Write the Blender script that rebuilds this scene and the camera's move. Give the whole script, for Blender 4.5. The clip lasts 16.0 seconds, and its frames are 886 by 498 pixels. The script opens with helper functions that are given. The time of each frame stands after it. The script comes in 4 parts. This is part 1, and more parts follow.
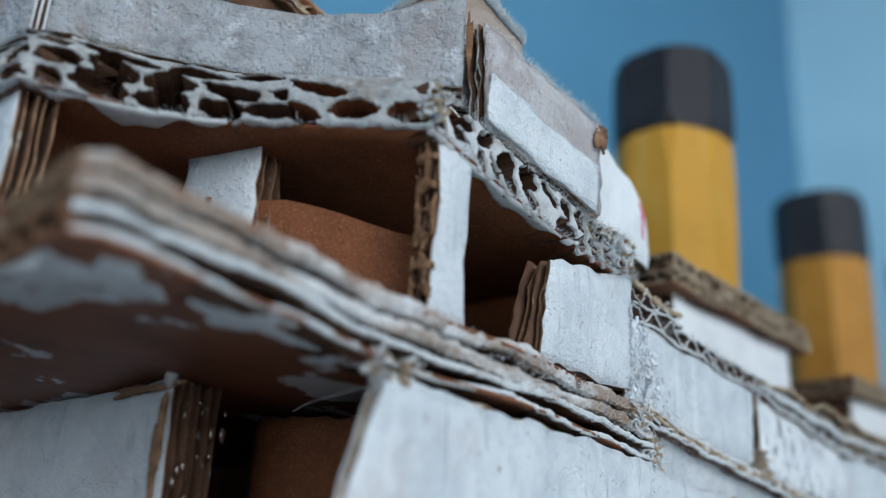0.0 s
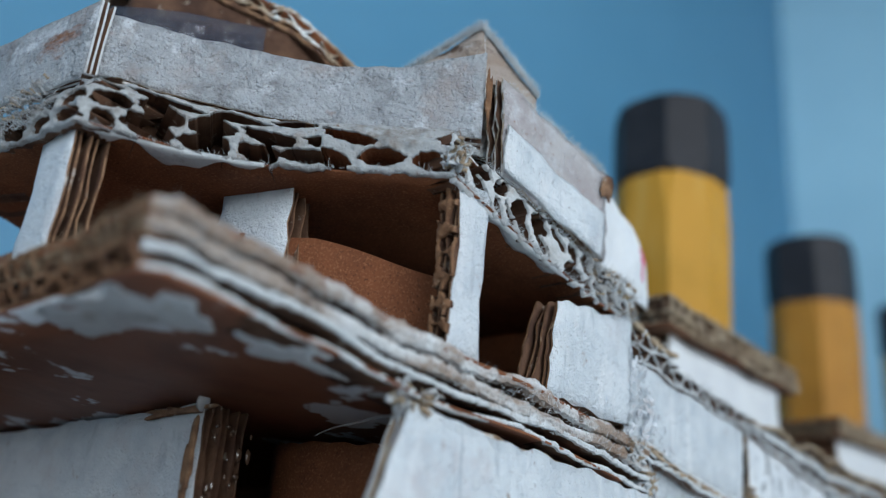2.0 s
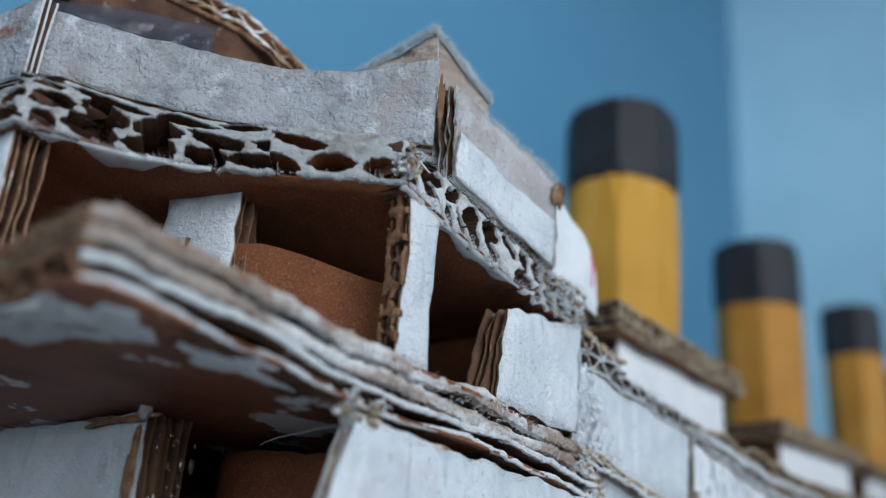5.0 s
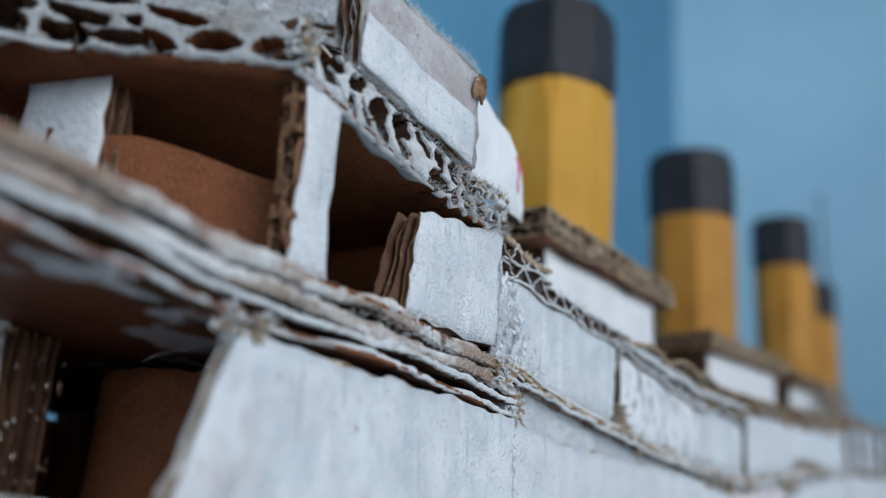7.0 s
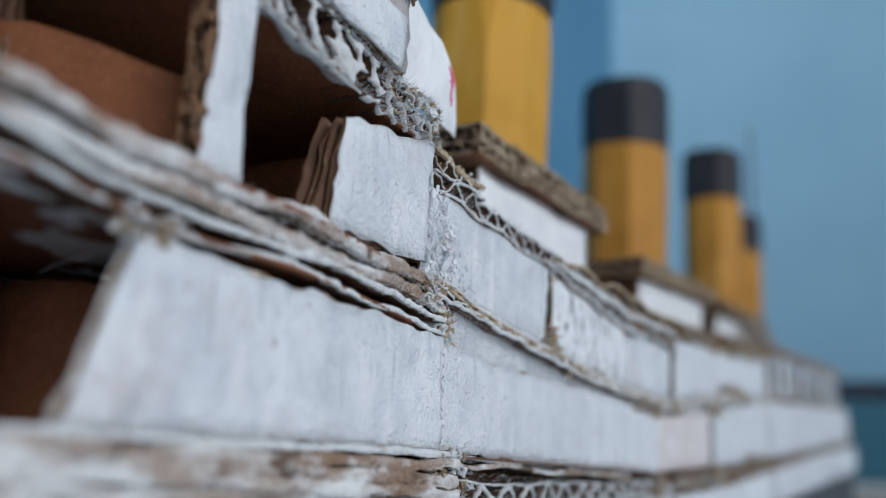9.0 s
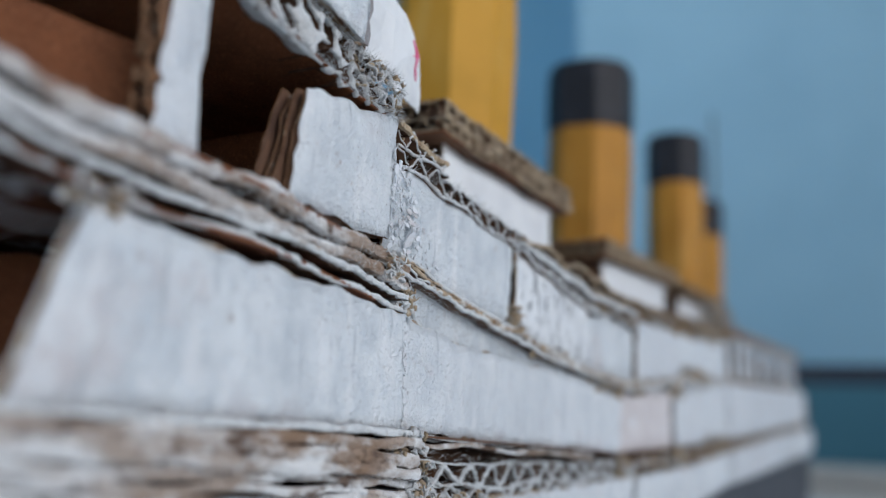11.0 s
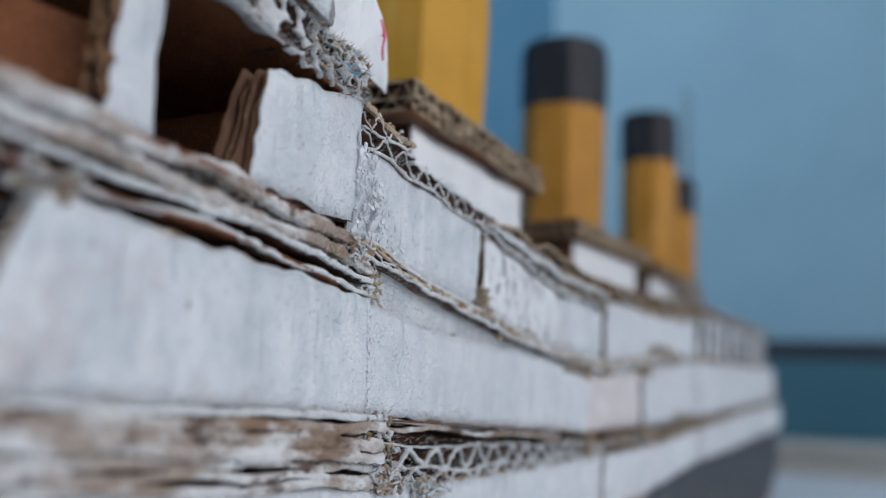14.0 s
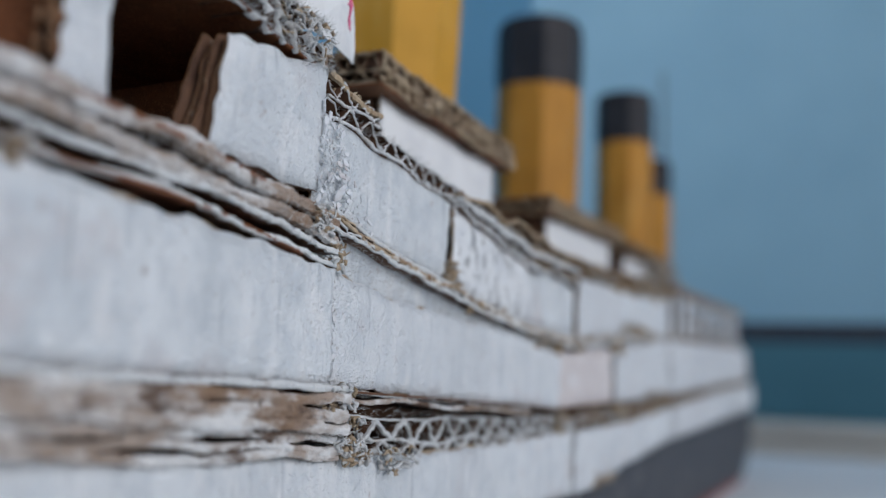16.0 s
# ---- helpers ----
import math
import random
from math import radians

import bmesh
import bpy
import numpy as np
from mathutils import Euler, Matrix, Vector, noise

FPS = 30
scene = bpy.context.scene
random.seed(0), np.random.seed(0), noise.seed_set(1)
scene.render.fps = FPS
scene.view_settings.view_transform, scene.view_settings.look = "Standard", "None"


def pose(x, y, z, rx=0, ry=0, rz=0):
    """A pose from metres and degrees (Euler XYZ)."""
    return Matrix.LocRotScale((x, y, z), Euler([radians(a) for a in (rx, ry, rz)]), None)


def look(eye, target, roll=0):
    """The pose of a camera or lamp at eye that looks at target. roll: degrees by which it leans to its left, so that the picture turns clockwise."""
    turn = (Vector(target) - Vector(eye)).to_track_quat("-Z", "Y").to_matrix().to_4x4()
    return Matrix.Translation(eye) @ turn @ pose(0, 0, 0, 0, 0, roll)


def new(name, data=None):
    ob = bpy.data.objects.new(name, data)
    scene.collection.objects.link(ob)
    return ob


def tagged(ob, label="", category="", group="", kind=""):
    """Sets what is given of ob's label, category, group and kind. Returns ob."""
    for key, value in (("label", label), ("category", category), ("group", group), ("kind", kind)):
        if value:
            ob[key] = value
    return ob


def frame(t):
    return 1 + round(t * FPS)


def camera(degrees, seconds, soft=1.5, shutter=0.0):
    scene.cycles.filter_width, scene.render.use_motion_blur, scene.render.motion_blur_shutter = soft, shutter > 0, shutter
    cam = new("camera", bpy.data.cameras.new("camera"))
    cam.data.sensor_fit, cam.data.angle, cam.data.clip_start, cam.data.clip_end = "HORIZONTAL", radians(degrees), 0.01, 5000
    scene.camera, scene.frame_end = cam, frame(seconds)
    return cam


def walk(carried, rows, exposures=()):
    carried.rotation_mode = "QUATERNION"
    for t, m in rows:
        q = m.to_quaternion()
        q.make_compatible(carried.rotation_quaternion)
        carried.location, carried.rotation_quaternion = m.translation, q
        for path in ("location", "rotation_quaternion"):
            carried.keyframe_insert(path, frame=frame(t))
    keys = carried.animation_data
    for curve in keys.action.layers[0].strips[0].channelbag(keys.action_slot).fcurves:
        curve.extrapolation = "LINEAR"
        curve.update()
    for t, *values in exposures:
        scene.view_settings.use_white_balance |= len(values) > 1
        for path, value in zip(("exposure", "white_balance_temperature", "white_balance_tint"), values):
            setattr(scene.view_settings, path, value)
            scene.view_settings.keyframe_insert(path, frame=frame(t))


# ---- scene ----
cam = camera(52.19, 16.0, soft=1.25)
# the lens is close to its subject: shallow focus, set once
cam.data.dof.use_dof = True
cam.data.dof.focus_distance = 0.184
cam.data.dof.aperture_fstop = 7.4
PATH = [
    (0.0, 0.01241, 0.00811, 0.82806, 109.855, -3.129, 41.076),
    (0.5, 0.01421, 0.00353, 0.82664, 110.234, -3.405, 40.934),
    (1.0, 0.01523, -0.00053, 0.82592, 110.759, -3.826, 40.641),
    (1.5, 0.01590, -0.00275, 0.82570, 111.238, -4.213, 40.301),
    (2.0, 0.01698, -0.00451, 0.82546, 111.731, -4.610, 39.984),
    (2.5, 0.01756, -0.00582, 0.82537, 111.955, -4.577, 39.747),
    (3.0, 0.01793, -0.00650, 0.82606, 112.141, -4.537, 39.384),
    (3.5, 0.01752, -0.00594, 0.82675, 112.032, -4.540, 38.757),
    (6.0, 0.01563, 0.00163, 0.82958, 110.452, -3.713, 35.372),
    (6.5, 0.01333, 0.00748, 0.83092, 108.658, -3.455, 34.462),
    (7.0, 0.01091, 0.01423, 0.83265, 106.392, -3.114, 33.267),
    (7.5, 0.00804, 0.01980, 0.83286, 104.561, -2.937, 31.647),
    (8.0, 0.00716, 0.02353, 0.83297, 103.351, -2.740, 30.469),
    (8.5, 0.00708, 0.02349, 0.83177, 102.801, -2.750, 29.611),
    (9.0, 0.00654, 0.02336, 0.83088, 102.431, -2.684, 29.040),
    (9.5, 0.00582, 0.02365, 0.83037, 102.268, -2.536, 28.346),
    (10.0, 0.00556, 0.02468, 0.82994, 102.061, -2.513, 27.741),
    (12.5, 0.00442, 0.02930, 0.83051, 100.407, -2.617, 25.870),
    (13.0, 0.00391, 0.03052, 0.83068, 100.038, -2.616, 25.709),
    (13.5, 0.00416, 0.02914, 0.83055, 99.963, -2.648, 25.536),
    (14.0, 0.00675, 0.02822, 0.83217, 99.992, -2.586, 25.225),
    (14.5, 0.00862, 0.02851, 0.83075, 99.815, -2.299, 24.867),
    (15.0, 0.00883, 0.02870, 0.83013, 99.623, -2.491, 24.583),
    (15.5, 0.00903, 0.03023, 0.82999, 99.242, -2.346, 24.269),
    (16.0, 0.00845, 0.03097, 0.82987, 99.023, -2.384, 23.901),
]
walk(cam, [(t, pose(x, y, z, a, b, c)) for t, x, y, z, a, b, c in PATH],
     exposures=[(0, -0.24, 6150, 4), (3.5, -0.24, 6150, 5), (6.5, -0.3, 6200, 7), (10, -0.38, 6400, 10), (12.5, -0.43, 6450, 11), (16, -0.52, 6550, 12)])

# ---- world and light ----
world = bpy.data.worlds.new("world")
scene.world = world
world.use_nodes = True
sky = world.node_tree.nodes.new("ShaderNodeTexSky")
sky.sky_type = 'NISHITA'
sky.sun_disc = False
sky.sun_elevation = radians(40)
sky.sun_rotation = radians(90)
world.node_tree.links.new(sky.outputs[0], world.node_tree.nodes["Background"].inputs[0])
world.node_tree.nodes["Background"].inputs[1].default_value = 0.1

BASE = 0.73     # the model's z = 0 above the floor


def P(x, y, z):
    """Centimetres of the model's own plan to metres of the room."""
    return Vector((x * 0.01, y * 0.01, z * 0.01 + BASE))


def area_lamp(name, eye, target, sx, sy, power, colour, spread=math.pi):
    d = bpy.data.lights.new(name, "AREA")
    d.shape, d.size, d.size_y, d.energy, d.color = "RECTANGLE", sx, sy, power, colour
    d.spread = spread
    ob = new(name, d)
    ob.matrix_world = look(eye, target)
    return ob


area_lamp("unseen_daylight", P(166, -45, 82), P(-20, -20, 50), 1.6, 1.4, 41.0, (0.94, 0.96, 1.0))
# added fill for the north wall, from no known window
area_lamp("unseen_daylight", P(166, 165, 110), P(-10, 230, 90), 1.1, 1.4, 11.5, (0.94, 0.96, 1.0))
# fill added from the south to lift the ship's front faces
area_lamp("unseen_daylight", P(-5, -174, 70), P(-10, 40, 40), 1.3, 1.3, 11.0, (0.94, 0.96, 1.0))
# narrow beam added to brighten the north wall by its corner
area_lamp("unseen_daylight", P(-20, -172, 110), P(-84, 262, 160), 0.7, 0.4, 5.0, (0.94, 0.96, 1.0), radians(42))


# ---- materials ----
def mat(name, base, rough=0.8, metal=0.0, layers=(), bump=(), spec=0.3, vary=None):
    """layers: (colour, noise scale, low, high, detail[, stretch]) blended over the base; bump: (scale, strength, distance)."""
    m = bpy.data.materials.new(name)
    m.use_nodes = True
    nt = m.node_tree
    N, L = nt.nodes, nt.links
    b = N["Principled BSDF"]
    b.inputs["Roughness"].default_value = rough
    b.inputs["Metallic"].default_value = metal
    b.inputs["Specular IOR Level"].default_value = spec
    geo = N.new("ShaderNodeTexCoord")
    col = None
    rgb = N.new("ShaderNodeRGB")
    rgb.outputs[0].default_value = (*base, 1)
    col = rgb.outputs[0]
    for lay in layers:
        colour, scale, low, high, detail = lay[:5]
        n = N.new("ShaderNodeTexNoise")
        n.inputs["Scale"].default_value = scale
        n.inputs["Detail"].default_value = detail
        n.inputs["Roughness"].default_value = 0.62
        src = geo.outputs["Object"]
        if len(lay) > 5:
            mp = N.new("ShaderNodeMapping")
            mp.inputs["Scale"].default_value = lay[5]
            L.new(src, mp.inputs[0])
            src = mp.outputs[0]
        L.new(src, n.inputs["Vector"])
        mr = N.new("ShaderNodeMapRange")
        mr.inputs["From Min"].default_value, mr.inputs["From Max"].default_value = low, high
        L.new(n.outputs["Fac"], mr.inputs["Value"])
        mx = N.new("ShaderNodeMix")
        mx.data_type = "RGBA"
        L.new(mr.outputs[0], mx.inputs[0])
        L.new(col, mx.inputs[6])
        mx.inputs[7].default_value = (*colour, 1)
        col = mx.outputs[2]
    if vary:
        inf, mr, mx = N.new("ShaderNodeObjectInfo"), N.new("ShaderNodeMapRange"), N.new("ShaderNodeMix")
        mr.inputs["To Max"].default_value = 0.6
        mx.data_type = "RGBA"
        L.new(inf.outputs["Random"], mr.inputs["Value"])
        L.new(mr.outputs[0], mx.inputs[0])
        L.new(col, mx.inputs[6])
        mx.inputs[7].default_value = (*vary, 1)
        col = mx.outputs[2]
    L.new(col, b.inputs["Base Color"])
    last = None
    for scale, strength, dist in bump:
        n = N.new("ShaderNodeTexNoise")
        n.inputs["Scale"].default_value = scale
        n.inputs["Detail"].default_value = 6
        L.new(geo.outputs["Object"], n.inputs["Vector"])
        bp = N.new("ShaderNodeBump")
        bp.inputs["Strength"].default_value = strength
        bp.inputs["Distance"].default_value = dist
        L.new(n.outputs["Fac"], bp.inputs["Height"])
        if last:
            L.new(last, bp.inputs["Normal"])
        last = bp.outputs[0]
    if last:
        L.new(last, b.inputs["Normal"])
    return m


KRAFT = mat("kraft_board", (0.19, 0.066, 0.026), 0.85,
            layers=[((0.12, 0.04, 0.016), 60, 0.42, 0.66, 5), ((0.3, 0.13, 0.06), 1900, 0.52, 0.74, 4), ((0.07, 0.026, 0.012), 1300, 0.58, 0.72, 4)],
            bump=[(1500, 0.25, 0.0002), (90, 0.3, 0.0008)])
KRAFT_UNDER = mat("kraft_board_paint_smears", (0.2, 0.08, 0.045), 0.5,
                  layers=[((0.13, 0.05, 0.028), 50, 0.42, 0.66, 5), ((0.6, 0.63, 0.66), 40, 0.575, 0.6, 4)],
                  bump=[(1200, 0.2, 0.0002), (70, 0.35, 0.001)])
# dark raw board; also holds painted shade inside flutes, recesses and under decks
KRAFT_DARK = mat("dark_kraft_and_recess_shade", (0.12, 0.062, 0.036), 0.85,
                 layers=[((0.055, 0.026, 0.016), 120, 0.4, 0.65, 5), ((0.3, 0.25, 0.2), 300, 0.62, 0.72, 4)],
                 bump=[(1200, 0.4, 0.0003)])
EDGE = mat("torn_board_edge", (0.42, 0.33, 0.235), 0.9,
           layers=[((0.2, 0.125, 0.075), 260, 0.42, 0.62, 5), ((0.7, 0.71, 0.7), 150, 0.5, 0.6, 5)],
           bump=[(2500, 0.7, 0.0003), (500, 0.5, 0.0006)])
EDGE_BROWN = mat("raw_board_edge", (0.26, 0.15, 0.085), 0.9, layers=[((0.1, 0.05, 0.03), 220, 0.42, 0.62, 5), ((0.5, 0.45, 0.4), 170, 0.62, 0.7, 5)], bump=[(2500, 0.7, 0.0003), (500, 0.5, 0.0006)])
EDGE_KRAFT = mat("brown_fluted_edge", (0.2, 0.105, 0.055), 0.9, layers=[((0.09, 0.042, 0.022), 180, 0.45, 0.65, 5), ((0.36, 0.25, 0.16), 420, 0.58, 0.7, 5)], bump=[(2300, 0.7, 0.0003), (500, 0.6, 0.0006)])
CREAM_EDGE = mat("cream_cut_edge", (0.36, 0.28, 0.19), 0.9, layers=[((0.2, 0.13, 0.08), 200, 0.45, 0.65, 5), ((0.48, 0.41, 0.32), 400, 0.55, 0.7, 5)], bump=[(2200, 0.7, 0.0003), (500, 0.6, 0.0006)])
EDGE_WHITE = mat("painted_board_edge", (0.53, 0.545, 0.55), 0.75,
                 layers=[((0.3, 0.21, 0.15), 210, 0.57, 0.68, 6), ((0.42, 0.44, 0.46), 420, 0.5, 0.75, 4)],
                 bump=[(1800, 0.6, 0.0003), (350, 0.5, 0.0007)])
WHITE = mat("white_paint_on_board", (0.74, 0.775, 0.80), 0.6,
            layers=[((0.57, 0.62, 0.665), 130, 0.44, 0.66, 6), ((0.56, 0.49, 0.49), 42, 0.57, 0.74, 6), ((0.5, 0.54, 0.575), 16, 0.48, 0.72, 5),
                    ((0.78, 0.795, 0.81), 75, 0.52, 0.68, 5, (1, 2.4, 0.8)), ((0.3, 0.27, 0.27), 900, 0.64, 0.70, 6), ((0.36, 0.28, 0.25), 150, 0.66, 0.72, 7), ((0.42, 0.46, 0.5), 95, 0.6, 0.68, 6, (1, 3.5, 0.4))],
            bump=[(2200, 1.0, 0.0007), (700, 0.7, 0.0009), (170, 0.65, 0.0014), (50, 0.5, 0.0025)], vary=(0.63, 0.65, 0.68))
LIP = mat("paint_soaked_cut_edge", (0.33, 0.335, 0.335), 0.8, layers=[((0.17, 0.135, 0.11), 120, 0.48, 0.68, 6), ((0.46, 0.47, 0.475), 260, 0.55, 0.75, 5), ((0.16, 0.1, 0.07), 500, 0.62, 0.72, 5)],
          bump=[(1800, 0.7, 0.0004), (500, 0.7, 0.0008), (160, 0.5, 0.001)])
CRUSH = mat("crushed_board_streaked_with_paint", (0.34, 0.28, 0.24), 0.85, layers=[((0.22, 0.14, 0.09), 55, 0.46, 0.66, 6, (1, 0.35, 1.5)), ((0.62, 0.62, 0.62), 60, 0.46, 0.56, 7, (1, 0.6, 1.5)), ((0.12, 0.08, 0.06), 110, 0.58, 0.66, 6, (1, 0.5, 1.5)), ((0.14, 0.1, 0.08), 300, 0.62, 0.7, 5)],
            bump=[(1600, 0.9, 0.0005), (450, 0.9, 0.001), (130, 0.7, 0.0018)])
LIP_PALE = mat("paint_soaked_fibres", (0.5, 0.51, 0.515), 0.75, layers=[((0.3, 0.27, 0.24), 150, 0.5, 0.7, 6), ((0.62, 0.63, 0.635), 300, 0.52, 0.72, 5), ((0.25, 0.17, 0.12), 600, 0.64, 0.72, 5)],
               bump=[(1800, 0.7, 0.0004), (500, 0.7, 0.0008), (160, 0.5, 0.001)])
WORN_PINK = mat("pinkish_worn_paint", (0.46, 0.44, 0.44), 0.65, layers=[((0.36, 0.32, 0.32), 90, 0.42, 0.66, 6), ((0.5, 0.5, 0.52), 220, 0.52, 0.68, 5), ((0.3, 0.22, 0.19), 700, 0.64, 0.72, 4), ((0.28, 0.15, 0.09), 60, 0.66, 0.7, 7)],
                bump=[(1400, 1.0, 0.0006), (420, 0.9, 0.0011), (140, 0.7, 0.0018)])
PINKISH = mat("pinkish_white_paint", (0.63, 0.59, 0.59), 0.6, layers=[((0.52, 0.47, 0.47), 90, 0.42, 0.68, 6), ((0.7, 0.72, 0.74), 60, 0.56, 0.7, 5)], bump=[(1800, 0.8, 0.0006), (300, 0.6, 0.0012)])
WHITE_SPECK = mat("speckled_white_paint", (0.66, 0.675, 0.69), 0.6, layers=[((0.54, 0.56, 0.59), 110, 0.45, 0.7, 5), ((0.16, 0.17, 0.18), 300, 0.565, 0.6, 4, (1, 1.6, 0.55)), ((0.3, 0.3, 0.31), 900, 0.6, 0.7, 4)],
                  bump=[(900, 0.7, 0.0006), (240, 0.45, 0.0008)])
WHITE_WORN = mat("worn_white_paint_on_board", (0.40, 0.415, 0.435), 0.7,
                 layers=[((0.22, 0.222, 0.23), 160, 0.45, 0.7, 5), ((0.33, 0.24, 0.2), 34, 0.55, 0.72, 8), ((0.24, 0.11, 0.06), 40, 0.6, 0.68, 9, (1, 1, 2.2)), ((0.6, 0.62, 0.65), 120, 0.56, 0.66, 7),
                         ((0.2, 0.18, 0.18), 1300, 0.6, 0.7, 5)],
                 bump=[(2200, 1.0, 0.0006), (800, 1.0, 0.0012), (170, 0.8, 0.0022)])
YELLOW = mat("ochre_paint", (0.52, 0.262, 0.024), 0.6, layers=[((0.43, 0.22, 0.014), 40, 0.45, 0.7, 4), ((0.56, 0.33, 0.07), 90, 0.55, 0.75, 3, (1, 1, 0.15))],
             bump=[(500, 0.3, 0.0004)])
OCHRE_DEEP = mat("deep_ochre_paint", (0.44, 0.195, 0.022), 0.6, layers=[((0.35, 0.15, 0.014), 40, 0.45, 0.7, 4), ((0.5, 0.27, 0.06), 90, 0.55, 0.75, 3, (1, 1, 0.15))], bump=[(500, 0.3, 0.0004)])
BLACK = mat("black_paint", (0.012, 0.012, 0.016), 0.55, layers=[((0.03, 0.03, 0.036), 60, 0.5, 0.75, 4)], bump=[(500, 0.3, 0.0004)])
HULL_GREY = mat("dark_hull_paint", (0.05, 0.055, 0.065), 0.6, layers=[((0.1, 0.1, 0.11), 60, 0.5, 0.7, 5)], bump=[(400, 0.4, 0.0006)])
HULL_RED = mat("red_hull_paint", (0.25, 0.045, 0.03), 0.6, layers=[((0.15, 0.03, 0.025), 60, 0.5, 0.7, 5)], bump=[(400, 0.4, 0.0006)])
PAPER = mat("white_paper", (0.71, 0.72, 0.73), 0.7, layers=[((0.63, 0.64, 0.66), 80, 0.45, 0.7, 3)], bump=[(300, 0.2, 0.0005)])
PINK = mat("pink_ink", (0.7, 0.12, 0.25), 0.6)
# deeper than WALL_PALE: the west wall's dimmer light is put into this colour
WALL_BLUE_SHADED = mat("shaded_blue_wall_paint", (0.11, 0.295, 0.46), 0.42, layers=[((0.095, 0.27, 0.43), 3, 0.4, 0.7, 4)], bump=[(60, 0.15, 0.002)], spec=0.6)
WALL_PALE = mat("pale_blue_wall_paint", (0.27, 0.465, 0.585), 0.7, layers=[((0.24, 0.425, 0.545), 3, 0.4, 0.7, 4)], bump=[(60, 0.15, 0.002)])
WALL_TEAL = mat("teal_wall_paint", (0.055, 0.17, 0.225), 0.6, layers=[((0.045, 0.15, 0.2), 3, 0.4, 0.7, 4)], bump=[(60, 0.15, 0.002)])
DADO = mat("dark_dado_paint", (0.02, 0.03, 0.05), 0.5, layers=[((0.03, 0.04, 0.055), 8, 0.4, 0.7, 3)])
CEILING = mat("ceiling_paint", (0.75, 0.76, 0.76), 0.8, layers=[((0.7, 0.71, 0.72), 3, 0.4, 0.7, 4)])
FLOOR = mat("grey_floor_tiles", (0.3, 0.29, 0.28), 0.5, layers=[((0.24, 0.23, 0.22), 5, 0.4, 0.7, 5)])
CLOTH = mat("pale_tablecloth", (0.74, 0.77, 0.79), 0.8, layers=[((0.64, 0.68, 0.71), 10, 0.42, 0.65, 4)], bump=[(40, 0.3, 0.003)])
CREAM = mat("cream_laminate", (0.62, 0.6, 0.55), 0.5, layers=[((0.55, 0.53, 0.49), 6, 0.4, 0.7, 4)])
WOOD = mat("table_wood", (0.22, 0.13, 0.07), 0.5, layers=[((0.14, 0.08, 0.04), 20, 0.4, 0.7, 5, (1, 8, 1))])


# ---- building helpers ----
def part(name, bm, material, parent, label=""):
    me = bpy.data.meshes.new(name)
    bmesh.ops.recalc_face_normals(bm, faces=bm.faces)
    bm.to_mesh(me)
    bm.free()
    for m in (material if isinstance(material, (list, tuple)) else [material]):
        me.materials.append(m)
    ob = new(name, me)
    if parent is not None:
        ob.parent = parent
    if label:
        ob["label"] = label
    return ob


def wob(x, y, z, scale, amp):
    """Smooth noise in centimetres."""
    return noise.noise((x / scale, y / scale, z / scale)) * amp


def lerp(a, b, t):
    return a + (b - a) * t


def line(pts):
    """A height that follows a list of (y, z)."""
    def f(y):
        if y <= pts[0][0]:
            return pts[0][1]
        for (a, b), (c, d) in zip(pts, pts[1:]):
            if y <= c:
                return lerp(b, d, (y - a) / (c - a))
        return pts[-1][1]
    return f


def sheet(bm, fn, nu, nv, off, th, mi=(0, 0, 0)):
    """A thin board: fn(u, v) gives a point in cm, off(u, v) its outward way; th its thickness inward.
    mi: material slots of the outer face, the inner face and the rim."""
    a, b = [], []
    for i in range(nu + 1):
        ra, rb = [], []
        for j in range(nv + 1):
            u, v = i / nu, j / nv
            p, o = Vector(fn(u, v)), Vector(off(u, v))
            ra.append(bm.verts.new(P(*p)))
            rb.append(bm.verts.new(P(*(p - o * th))))
        a.append(ra), b.append(rb)
    for i in range(nu):
        for j in range(nv):
            f = bm.faces.new((a[i][j], a[i + 1][j], a[i + 1][j + 1], a[i][j + 1]))
            f.material_index, f.smooth = mi[0], True
            f = bm.faces.new((b[i][j], b[i][j + 1], b[i + 1][j + 1], b[i + 1][j]))
            f.material_index, f.smooth = mi[1], True
    for i in range(nu):
        for j in (0, nv):
            bm.faces.new((a[i][j], a[i + 1][j], b[i + 1][j], b[i][j])).material_index = mi[2]
    for j in range(nv):
        for i in (0, nu):
            bm.faces.new((a[i][j], a[i][j + 1], b[i][j + 1], b[i][j])).material_index = mi[2]


def resample(path, step):
    """Points and inward ways (to the left of travel) along an open path in plan."""
    pts = [Vector(p) for p in path]
    out, s = [], 0.0
    for a, b in zip(pts, pts[1:]):
        n = max(1, int((b - a).length / step))
        for k in range(n):
            out.append(a.lerp(b, k / n))
    out.append(pts[-1])
    ways = []
    for i in range(len(out)):
        d = out[min(i + 1, len(out) - 1)] - out[max(i - 1, 0)]
        d.normalize()
        ways.append(Vector((-d.y, d.x)))
    return out, ways


